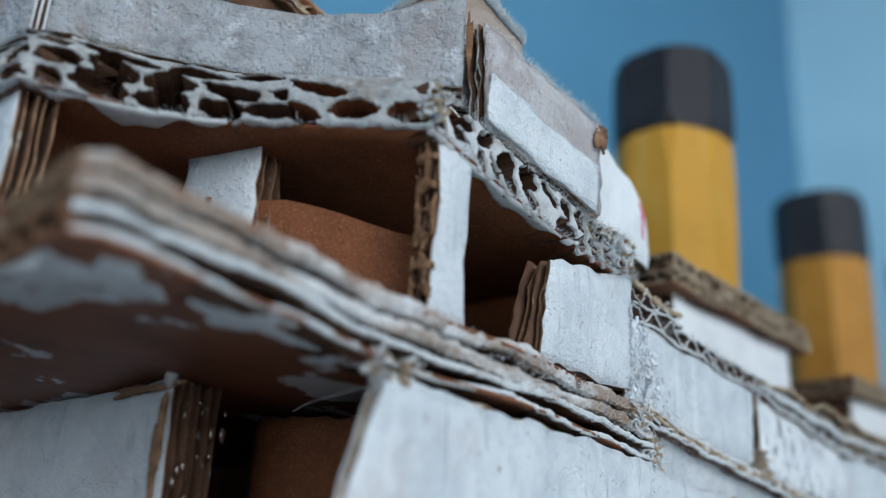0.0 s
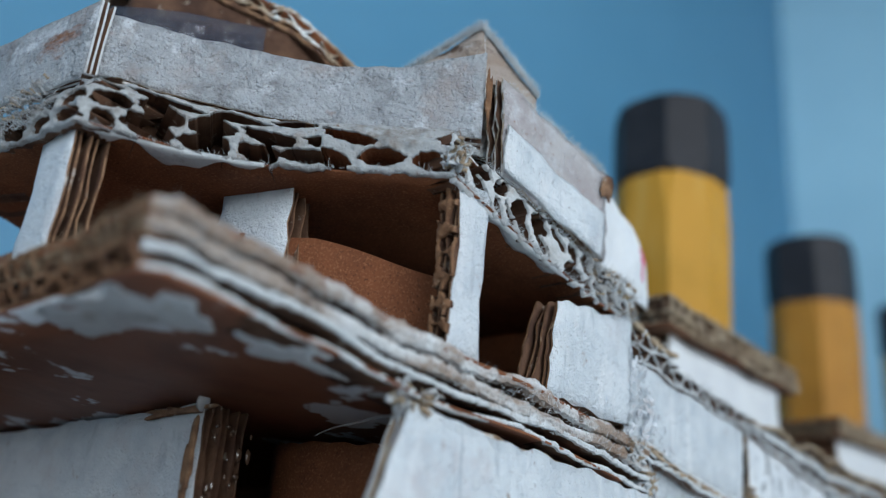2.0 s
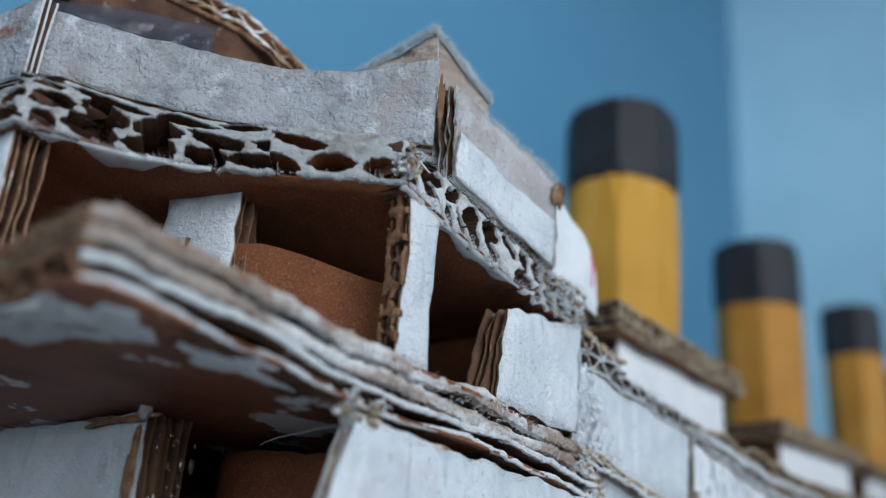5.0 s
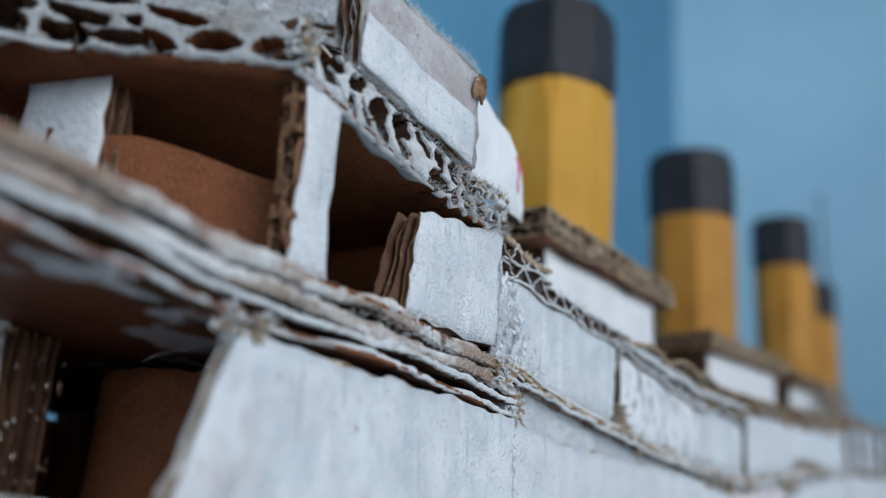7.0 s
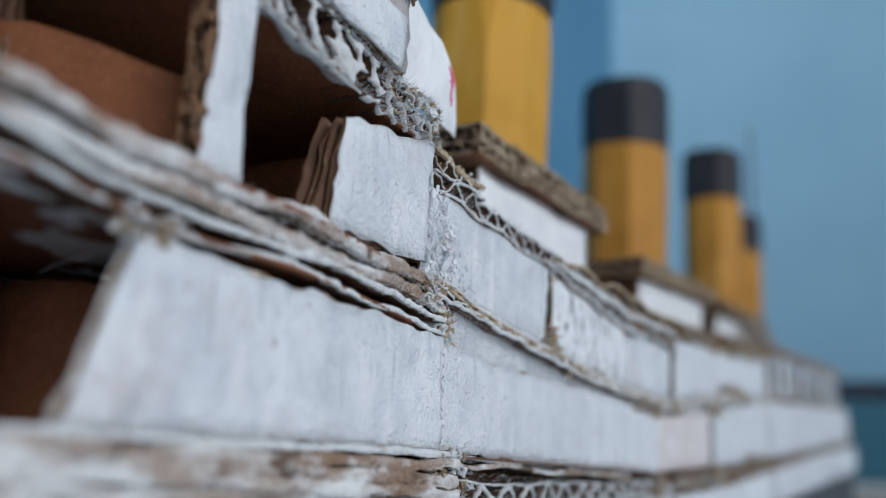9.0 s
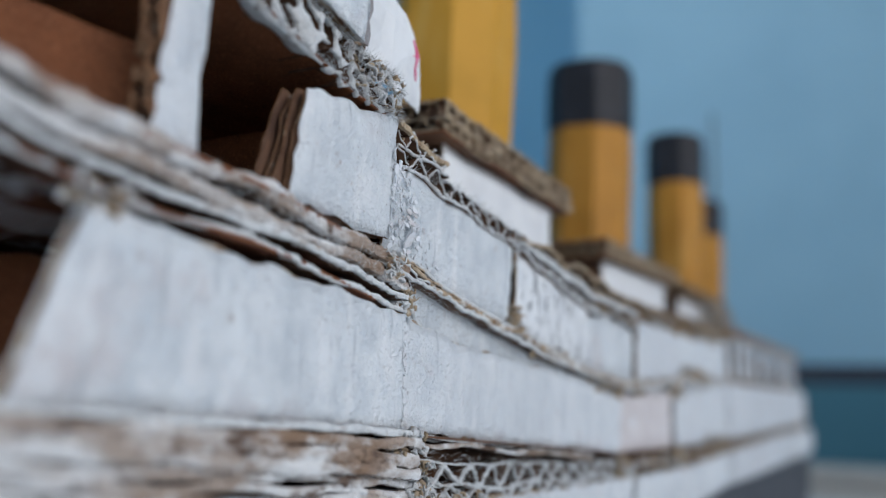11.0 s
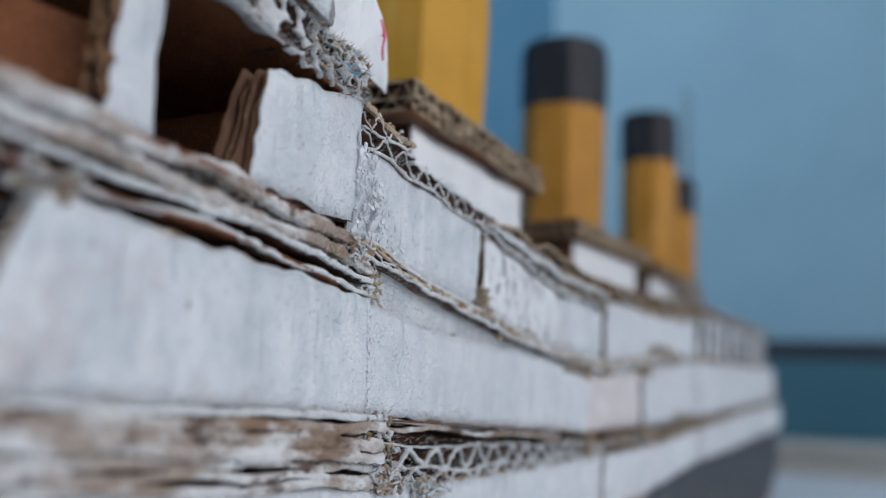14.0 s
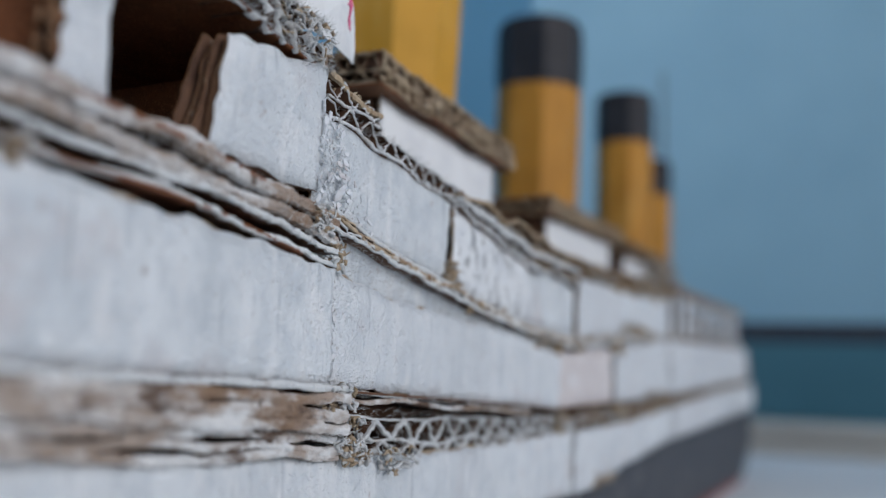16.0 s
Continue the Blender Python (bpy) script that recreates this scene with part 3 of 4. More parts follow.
flat_board(ship, "foredeck", FORE, lambda y: 8.2, 0.1, [KRAFT, WHITE], 44.0, "unseen foredeck board, white to bounce light", cuts=4)
hull_band("bow_side", lambda y: ZHB(y) - 0.02, lambda y: 8.15 if y < 4.5 else ZHB(y) + 0.01, WHITE_WORN, 45, 0.1, "white painted bow plating")

# ---- decks ----
ROOF = [(-8.5, 11.1), (-9.7, 10.2), (-10.6, 9.5), (-11.5, 8.75), (-12.3, 7.7), (-13.1, 5.8), (-18.4, 5.45), (-19.3, 7.7), (-20.1, 8.75), (-21.0, 9.5), (-21.9, 10.2), (-23.1, 11.1)]


def back(pts, d):
    """The outline of the front set back by d."""
    return [(CX + (x - CX) * (1 - d * 0.004), y + d) for x, y in pts]


def edge_path(pts, y_end, x=SX):
    """The starboard edge from aft forward, then round the front to port: the inside lies to its left... reversed for travel."""
    return [(x, y_end)] + pts


ZR = line([(5, 17.25), (11, 17.2), (16, 16.3), (18.4, 16.25)])
roof_edge = edge_path(ROOF[:8], 18.2)[::-1]
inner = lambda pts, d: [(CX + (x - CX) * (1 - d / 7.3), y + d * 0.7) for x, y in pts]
# added backing sheet: shade inside the flutes is put into its dark colour
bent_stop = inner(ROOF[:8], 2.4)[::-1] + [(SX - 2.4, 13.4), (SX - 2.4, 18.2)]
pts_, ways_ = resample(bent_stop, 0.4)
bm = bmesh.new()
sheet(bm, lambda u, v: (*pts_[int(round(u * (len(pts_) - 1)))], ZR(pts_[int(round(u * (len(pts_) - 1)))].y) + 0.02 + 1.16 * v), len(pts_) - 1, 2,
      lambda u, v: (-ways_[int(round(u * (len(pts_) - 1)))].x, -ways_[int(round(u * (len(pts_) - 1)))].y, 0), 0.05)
part("roof_backing", bm, KRAFT_DARK, ship, "added dark sheet, shade behind the roof flutes")
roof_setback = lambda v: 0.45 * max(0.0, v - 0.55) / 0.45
# KRAFT_DARK in the flute mouths carries their shade as colour
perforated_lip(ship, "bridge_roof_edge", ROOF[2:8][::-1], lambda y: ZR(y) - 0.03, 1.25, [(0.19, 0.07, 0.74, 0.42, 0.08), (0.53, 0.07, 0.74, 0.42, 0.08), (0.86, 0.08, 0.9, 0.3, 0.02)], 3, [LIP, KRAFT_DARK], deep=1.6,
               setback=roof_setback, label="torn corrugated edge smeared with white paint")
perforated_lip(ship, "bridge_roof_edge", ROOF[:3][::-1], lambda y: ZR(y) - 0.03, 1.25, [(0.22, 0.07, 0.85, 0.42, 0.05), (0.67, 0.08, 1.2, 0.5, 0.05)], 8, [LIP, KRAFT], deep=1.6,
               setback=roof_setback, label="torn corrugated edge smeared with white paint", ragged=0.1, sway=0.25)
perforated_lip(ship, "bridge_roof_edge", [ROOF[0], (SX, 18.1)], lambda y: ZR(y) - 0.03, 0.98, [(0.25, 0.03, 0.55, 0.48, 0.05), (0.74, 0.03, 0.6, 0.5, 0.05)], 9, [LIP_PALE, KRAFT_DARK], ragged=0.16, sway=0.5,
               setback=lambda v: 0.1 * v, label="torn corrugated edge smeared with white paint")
roof_flat = [(x, y + 0.1) for x, y in ROOF] + [(-23.05, 18.2), (-8.55, 18.2)]
flat_board(ship, "bridge_roof_underside", roof_flat, lambda y: ZR(y) - 0.02, 0.03, [KRAFT, KRAFT], 4.0, "bare brown kraft board", cuts=10)
flat_board(ship, "bridge_roof_top", [(CX + (x - CX) * 0.93, y) for x, y in back(roof_flat, 0.75)[:-2]] + [(-22.6, 18.0), (-9.1, 18.0), (-9.1, 12.6)], lambda y: ZR(y) + 1.2, 0.05, [KRAFT, EDGE], 5.0, cuts=8)

# parapet round the bridge roof
PAR = [(-8.75, 12.1), (-9.9, 11.1), (-11.3, 10.1), (-12.1, 9.1), (-13.1, 7.8), (-13.75, 6.75), (-14.0, 6.3)]
ZP0 = line([(5, 18.5), (6.0, 18.5), (6.7, 18.8), (9, 18.62), (11.9, 18.5), (16.5, 18.0)])
ZP1 = line([(6, 20.2), (7, 20.2), (9.5, 20.05), (11.0, 20.1), (12.1, 20.6)])


def bent_panel(name, pts, zl, zh, seed, mats, plies=3, label="", gap=0.12):
    """An upright board bent along a plan path (travel with the inside to the left)."""
    path, ways = resample(pts, 0.16)
    bm = bmesh.new()
    n = len(path) - 1
    made = None
    for k in range(plies):
        bm = bmesh.new()

        def fn(u, v):
            i = min(n, int(round(u * n)))
            p, w = path[i], ways[i]
            z = lerp(zl(p.y), zh(p.y), v) + wob(p.x * 2, p.y * 2, seed + k * 5 + v, 0.9, 0.06)
            o = k * gap + wob(p.x, p.y, z + seed + k, 1.3, 0.06)
            return (p.x + w.x * o, p.y + w.y * o, z)
        sheet(bm, fn, n, 8, lambda u, v: (-ways[min(n, int(round(u * n)))].x, -ways[min(n, int(round(u * n)))].y, 0), 0.05, (0, 1, 2) if k == 0 else (1, 1, 2))
        made = part(name, bm, mats, ship, label) if k == 0 else made if part("inner_ply", bm, mats, made) else None
    return made


bent_panel("parapet", PAR[::-1], ZP0, ZP1, 71, [WHITE_WORN, KRAFT_DARK, EDGE], 4, "worn white painted parapet over brown board")
bent_panel("parapet", [(-20.5, 5.3), (-15.9, 5.65), (-13.75, 6.05)], lambda y: 18.45, line([(5, 20.05), (5.7, 20.1), (6.1, 20.3)]), 74, [WHITE_WORN, KRAFT_DARK, EDGE_WHITE], 3, "worn white painted parapet over brown board")
wall_panel(ship, "parapet", (-8.55, 12.75), (-8.4, 16.6), lambda u: lerp(17.95, 17.3, u), lambda u: lerp(20.15, 19.55, u), 77, plies=5, gap=0.12,
           mats=[WORN_PINK, KRAFT_DARK, EDGE], lean=(-0.2, 0.0), inward=(-1, 0.04), label="parapet with peeling white paint")
wall_panel(ship, "parapet_strip", (-8.42, 12.6), (-8.3, 16.3), lambda u: lerp(17.95, 17.25, u), lambda u: lerp(19.0, 18.35, u), 78, plies=1, mats=[WHITE, KRAFT, EDGE_WHITE], inward=(-1, 0.04), label="bright white painted strip")
# wheelhouse behind the parapet, its window of clear tape
bent_panel("wheelhouse_wall", [(-18.0, 8.2), (-15.9, 7.6), (-14.9, 8.9), (-13.7, 10.5), (-13.4, 12.2)], lambda y: 19.6, line([(7, 22.4), (9, 22.6), (10.5, 22.1), (12.2, 21.4)]), 81, [KRAFT_DARK, KRAFT, EDGE], 3, "unpainted corrugated wheelhouse wall")

WH = [(-18.5, 8.0), (-16.2, 7.35), (-14.95, 8.7), (-13.6, 10.5), (-12.7, 12.3)]
ZW = line([(7, 22.5), (8.7, 22.75), (10.5, 22.1), (12.3, 20.9)])
corrugated_edge(ship, "wheelhouse_roof_edge", WH, ZW, [0.22, 0.3], 0.8, 0.9, 41.0, [EDGE_BROWN, KRAFT_DARK, EDGE], tones=[0, 2, 2], lip=1.8, squash=0.15, label="ragged brown wheelhouse roof edge")
flat_board(ship, "wheelhouse_roof", WH + [(-18.9, 12.3)], lambda y: ZW(y) + 0.5, 0.05, [KRAFT, KRAFT], 42.0, cuts=6)

# ---- open bridge: pillars and inner walls ----
def pillar(x, y, w, z0, z1, seed, turn=0.0, plies=4, lean=(0.0, 0.0), flare=0.0, gap=0.17, name="pillar", label="white painted cardboard pillar with raw edges"):
    d = Vector((math.sin(turn), math.cos(turn)))
    a, b = (x, y), (x + d.x * w, y + d.y * w)
    return wall_panel(ship, name, a, b, lambda u: z0, lambda u: z1, seed, plies=plies, gap=gap, mats=[WHITE, KRAFT_DARK, EDGE_BROWN], lean=lean, inward=(-d.y, d.x),
                      label=label, step=0.1, bulge=0.04, flare=flare)


pillar(-8.55, 11.45, 0.85, 13.7, 17.3, 91, plies=4, flare=0.07)
pillar(-14.75, 6.0, 1.3, 13.9, 17.3, 93, turn=radians(90), plies=5, lean=(0.1, 0.1))
pillar(-13.3, 9.3, 1.75, 14.0, 17.2, 95, turn=radians(75), plies=4, gap=0.26, name="inner_wall", label="short white painted inner wall with raw layered edge")
wall_panel(ship, "inner_wall", (-22.9, 8.3), (-15.0, 9.9), lambda u: 13.9, lambda u: 17.2, 98, mats=[KRAFT, KRAFT, EDGE_BROWN], plies=1, step=0.5, label="bare brown inner wall")
wall_panel(ship, "inner_wall", (-23.0, 15.4), (-23.0, 5.5), lambda u: 13.9, lambda u: 17.3, 99, mats=[KRAFT, KRAFT, EDGE_BROWN], plies=1, step=0.6, inward=(-1, 0), label="bare brown inner wall")
perforated_lip(ship, "pillar_cut_edge", [(-9.06, 11.36), (-8.62, 11.36)], lambda y: 13.78, 3.46, [(0.07 + 0.143 * i, 0.04, 0.3, 0.4, 0.1) for i in range(7)], 95, [EDGE_KRAFT, KRAFT_DARK],
               deep=0.3, sway=0.5, label="raw fluted edge of the pillar")
# curled brown board that lines the open bridge
bm = bmesh.new()
sheet(bm, lambda u, v: (lerp(-9.3, -12.6, u) - 0.12 * math.sin(v * 3), lerp(12.45, 9.4, u) + 0.12 * math.sin(v * 3), lerp(13.7, lerp(15.6, 16.25, min(1, u * 1.5)) - 0.04 * math.sin(u * 9), v)), 24, 8, lambda u, v: (0.67, -0.74, 0), 0.06)
part("lining_board", bm, KRAFT, ship, "curled brown kraft lining board")
wall_panel(ship, "inner_wall", (-9.2, 17.5), (-22.5, 17.5), lambda u: 13.6, lambda u: 17.0, 97, mats=[KRAFT, KRAFT_DARK, EDGE_BROWN], inward=(0, 1), step=0.8)

# ---- bridge deck: thick layered slab that juts out forward ----
DECK = [(-8.3, 5.5), (-8.55, 5.15), (-9.3, 5.2), (-10.9, 5.35), (-13.0, 5.3), (-15.8, 5.2), (-18.6, 5.3), (-22.0, 5.3), (-23.3, 5.6)]
ZD = line([(4, 13.35), (5.5, 13.35), (10.4, 12.85), (14, 12.75), (18.5, 12.35), (22, 12.05)])
corrugated_edge(ship, "bridge_deck_edge", DECK[1:7][::-1], ZD, [0.44, 0.46], 0.78, 1.0, 14.0, [EDGE_KRAFT, KRAFT_DARK], lip=1.1, label="raw corrugated deck edge", liner=0.055, step=0.05, wave_th=1.1, squash=0.1)
corrugated_edge(ship, "bridge_deck_edge", ([(-8.35, 18.4), (-8.4, 14.0)] + DECK[:2])[::-1], ZD, [0.3, 0.24, 0.36], 2.6, 1.0, 15.0, [EDGE_WHITE, KRAFT_DARK, CRUSH, CREAM_EDGE], lip=(1.8, 2.4, 4.6, 5.2), liner=0.055,
                squash=0.15, fluted=[0, 0, 0], swing=0.4, wave_tone=1, tones=[0, 0, 2, 2], label="crushed layers of deck board streaked with white paint", step=0.06)
deck_flat = DECK + [(-23.2, 18.4), (-8.4, 18.4)]
flat_board(ship, "bridge_deck_underside", deck_flat, lambda y: ZD(y) - 0.03, 0.04, [KRAFT_UNDER, KRAFT], 15.0, "brown kraft board with white paint smears", cuts=10)
flat_board(ship, "bridge_deck_top", deck_flat, lambda y: ZD(y) + 0.88, 0.06, [KRAFT, KRAFT], 16.0, cuts=8)

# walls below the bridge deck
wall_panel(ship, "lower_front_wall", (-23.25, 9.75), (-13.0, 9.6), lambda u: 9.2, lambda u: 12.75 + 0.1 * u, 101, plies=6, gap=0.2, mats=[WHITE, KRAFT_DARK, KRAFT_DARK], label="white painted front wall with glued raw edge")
wall_panel(ship, "lower_inner_wall", (-13.9, 12.0), (-9.2, 11.9), lambda u: 9.9, lambda u: 12.55 - 0.25 * u, 103, mats=[KRAFT, KRAFT, EDGE], plies=2, label="bare brown inner wall")
wall_panel(ship, "lower_inner_wall", (-22.5, 17), (-9.4, 17), lambda u: 9.0, lambda u: 13, 104, mats=[KRAFT, KRAFT, EDGE], plies=1, step=0.8)

# lower deck slab, between the two rows of panels
LOWDECK = [(-8.3, 4.6), (-9.5, 4.2), (-15.8, 4.0), (-22, 4.2), (-23.3, 4.6)]
corrugated_edge(ship, "lower_deck_edge", ([(-8.15, 18.9), (-8.2, 10)] + LOWDECK[:3])[::-1], lambda y: ZHT(y) + 0.55, [0.24, 0.24, 0.2], 2.2, 0.9, 21.0, [EDGE_WHITE, KRAFT_DARK, CRUSH], zt=lambda y: ZLB(y) - 0.02,
                liner=0.06, lip=(4.4, 4.6, 4.2, 2.4), squash=0.1, fluted=[0, 0, 0], tones=[2, 2, 2, 0], label="crushed lower deck layers with white paint")
corrugated_edge(ship, "lower_deck_edge", ([(-8.4, 19.0)] + LOWDECK[:3])[::-1], ZHT, [0.18, 0.2], 3.0, 0.9, 22.0, [CRUSH, KRAFT_DARK], zt=lambda y: ZHT(y) + 0.36, liner=0.06, lip=(2.8, 2.6, 3.6), fluted=[0, 0],
                label="white painted lower ply")
corrugated_edge(ship, "lower_deck_edge", [(-8.7, 19.0), (-8.66, 37)], ZHT, [0.3, 0.46, 0.42], 1.25, 0.8, 23.0, [EDGE_WHITE, KRAFT_DARK, CREAM_EDGE], zt=lambda y: lerp(ZHT(y), ZLB(y), 0.93), liner=0.05,
                lip=(1.4, 1.5, 1.0, 1.3), squash=0.16, wave_th=1.9, fluted=[1, 1, 0], wave_tone=0, tones=[2, 0, 0, 0], label="open corrugated fluting, pale and torn", step=0.045)
corrugated_edge(ship, "lower_deck_edge", [(-8.6, 37), (-8.6, 100)], ZHT, [0.4, 0.4], 0.8, 0.8, 24.0, [EDGE, KRAFT_DARK], zt=ZLB, step=0.2)
corrugated_edge(ship, "lower_deck_ply", [(-8.42, 19.0), (-8.45, 31)], lambda y: ZLB(y) - 0.17, [0.13], 2.0, 0.8, 26.5, [EDGE_WHITE, KRAFT_DARK, CRUSH], liner=0.05, lip=(2.2, 1.4), fluted=[0], squash=0.1, tones=[2, 0], label="loose painted ply under the wall")
# dark colour puts the shade between the decks into the board
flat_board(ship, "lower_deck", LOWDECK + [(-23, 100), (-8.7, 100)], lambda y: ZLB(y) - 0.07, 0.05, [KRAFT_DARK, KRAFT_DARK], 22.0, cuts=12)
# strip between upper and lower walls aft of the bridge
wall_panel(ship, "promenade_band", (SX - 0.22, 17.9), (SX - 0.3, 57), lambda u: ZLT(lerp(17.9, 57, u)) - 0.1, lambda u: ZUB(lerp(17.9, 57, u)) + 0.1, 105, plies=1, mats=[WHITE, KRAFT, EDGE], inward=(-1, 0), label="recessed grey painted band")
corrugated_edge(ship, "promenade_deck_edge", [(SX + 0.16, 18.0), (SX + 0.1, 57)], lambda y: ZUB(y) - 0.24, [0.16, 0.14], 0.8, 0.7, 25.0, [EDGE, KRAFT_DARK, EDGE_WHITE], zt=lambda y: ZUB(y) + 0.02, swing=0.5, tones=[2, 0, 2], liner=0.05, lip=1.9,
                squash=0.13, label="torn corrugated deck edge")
# shade under the upper wall is put into this deck's colour
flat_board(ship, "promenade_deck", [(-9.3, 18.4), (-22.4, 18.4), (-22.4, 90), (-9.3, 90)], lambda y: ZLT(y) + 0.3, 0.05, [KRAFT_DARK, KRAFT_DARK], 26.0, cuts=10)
# boat deck
corrugated_edge(ship, "boat_deck_edge", [(-8.55, 31), (-8.55, 57)], lambda y: ZU(y) - 0.05, [0.36, 0.36], 0.9, 1.5, 27.0, [CREAM_EDGE, KRAFT_DARK], squash=0.25, label="brown fluting of the boat deck")
corrugated_edge(ship, "boat_deck_edge", [(-8.5, 20.2), (-8.5, 31)], lambda y: ZU(y) - 0.08, [0.42], 0.75, 3.0, 28.0, [LIP_PALE, KRAFT_DARK], liner=0.05, lip=1.2, wave_th=1.0, squash=0.14,
                step=0.045, label="torn boat deck edge, pale fluting with dark mouths")
corrugated_edge(ship, "boat_deck_lip", [(-8.5, 17.95), (-8.52, 20.3)], lambda y: ZU(y) - 0.02, [0.4, 0.44], 0.85, 3.0, 19.0, [LIP_PALE, KRAFT_DARK, CREAM_EDGE], liner=0.05, lip=(1.4, 1.2, 2.4), wave_th=1.0,
                squash=0.26, tones=[0, 0, 2], step=0.045, label="torn cream board standing up from the deck edge")
corrugated_edge(ship, "boat_deck_lip", [(-8.34, 24.6), (-8.36, 36.2)], lambda y: ZU(y) - 0.26, [0.42, 0.4], 2.0, 3.0, 29.0, [EDGE_WHITE, KRAFT_DARK, CREAM_EDGE], fluted=[0, 0], tones=[0, 0, 2], liner=0.05,
                lip=(1.6, 3.8, 2.2), squash=0.26, zt=line([(24.6, 15.25), (27, 15.25), (33, 15.15), (36.2, 15.0)]), step=0.06, label="split painted layers of board")
flat_board(ship, "boat_deck", [(-9.4, 18), (-22.2, 18), (-22.2, 92), (-9.4, 92)], lambda y: ZU(y) + 0.36, 0.05, [KRAFT, EDGE], 28.0, cuts=10)

# stern: open promenade with posts
for i in range(9):
    y = 58 + i * 4.0
    wall_panel(ship, "stern_post", (SX, y), (SX, y + (1.5, 2.1, 1.2)[i % 3]), lambda u: ZUB(y), lambda u: ZUB(y) + 2.6, 110 + i, plies=2, mats=[WHITE, KRAFT, EDGE], inward=(-1, 0), step=0.8)
corrugated_edge(ship, "stern_roof_edge", [(SX, 57.5), (SX, 95)], lambda y: ZUB(y) + 2.6, [0.5], 0.9, 0.9, 31.0, [EDGE, KRAFT], step=0.2)
wall_panel(ship, "stern_inner_wall", (SX - 3.0, 57.5), (SX - 3.0, 91), lambda u: 14, lambda u: 17.5, 120, plies=1, mats=[KRAFT_DARK, KRAFT, EDGE], inward=(-1, 0), step=2)
corrugated_edge(ship, "stern_roof_edge", [(SX, 57), (SX, 94)], lambda y: ZLT(y), [0.4], 0.9, 0.9, 33.0, [EDGE, KRAFT_DARK], step=0.2)

STERN = [(CX + 0.96 * hull_half(y), y) for y in (99.3, 102, 105, 107, 109, 110.6, 111.6)]
bent_panel("stern_block", STERN, lambda y: 12.2, lambda y: 14.6, 125, [KRAFT_DARK, KRAFT_DARK, EDGE_BROWN], 2, "dark unpainted board round the stern")
flat_board(ship, "stern_block_top", [(x, y) for x, y in STERN] + [(2 * CX - x, y) for x, y in STERN[::-1]], lambda y: 14.5, 0.06, [KRAFT_DARK, EDGE_BROWN], 126.0, cuts=3)

# ---- deckhouses ----
def deckhouse(y0, y1, x_out, z0, z1a, z1b, seed, roof=0.85, front=KRAFT_DARK):
    h = new("deckhouse")
    h.parent = ship
    h["label"] = "white paper sided deckhouse with corrugated roof"
    xi = 2 * CX - x_out
    zt = lambda y: lerp(z1a, z1b, (y - y0) / (y1 - y0))
    wall_panel(h, "wall", (x_out, y0), (x_out, y1), lambda u: z0, lambda u: lerp(z1a, z1b, u), seed, mats=[PAPER, KRAFT, EDGE], inward=(-1, 0), step=0.5, plies=2)
    wall_panel(h, "wall", (xi, y0), (xi, y1), lambda u: z0, lambda u: lerp(z1a, z1b, u), seed + 1, mats=[PAPER, KRAFT, EDGE], inward=(1, 0), step=0.8, plies=1)
    # front is bare board; its shaded side is put into the dark colour
    wall_panel(h, "front_wall", (x_out - 0.3, y0 + 0.1), (xi + 0.3, y0 + 0.1), lambda u: z0, lambda u: z1a, seed + 2, mats=[front, KRAFT, EDGE], inward=(0, 1), step=0.6, plies=1)
    wall_panel(h, "back_wall", (x_out - 0.1, y1 - 0.1), (xi + 0.1, y1 - 0.1), lambda u: z0, lambda u: z1b, seed + 3, mats=[PAPER, KRAFT, EDGE], inward=(0, -1), step=0.6, plies=1)
    e, f = x_out + 0.45, xi - 0.45
    corrugated_edge(h, "roof_edge", [(f, y0 - 0.9), (e, y0 - 0.9), (e, y1 + 0.7), (f, y1 + 0.7)], zt, [roof / 2, roof / 2], 0.62, 0.9, seed + 5.0, [CREAM_EDGE, KRAFT_DARK], liner=0.06)
    if y0 < 45:
        perforated_lip(h, "roof_lip", [(e + 0.04, y0 - 0.94), (e + 0.04, y1 + 0.74)], lambda y: zt(y) + 0.02, roof - 0.04, [(0.27, 0.02, 0.5, 0.42, 0.3), (0.74, 0.02, 0.5, 0.42, 0.3)], seed, [CREAM_EDGE, KRAFT_DARK], cell=0.05, deep=0.3, ragged=0.05)
    flat_board(h, "roof", [(f, y0 - 0.9), (e - 0.05, y0 - 0.9), (e - 0.05, y1 + 0.7), (f, y1 + 0.7)], lambda y: zt(y) + roof, 0.05, [KRAFT, KRAFT], seed + 6.0, cuts=6)
    # coloured darker than the roof's KRAFT for shade below the overhang
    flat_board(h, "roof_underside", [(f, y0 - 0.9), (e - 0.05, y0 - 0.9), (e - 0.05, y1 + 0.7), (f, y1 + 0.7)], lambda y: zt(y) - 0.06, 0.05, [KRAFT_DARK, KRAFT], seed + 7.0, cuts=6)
    return h


deckhouse(24.2, 33.0, -10.7, 15.0, 18.05, 18.2, 130)
deckhouse(39.4, 50.6, -10.7, 15.0, 17.6, 18.3, 140, 0.7)
deckhouse(57.5, 71.0, -11.5, 15.5, 18.8, 19.6, 150, 0.7)

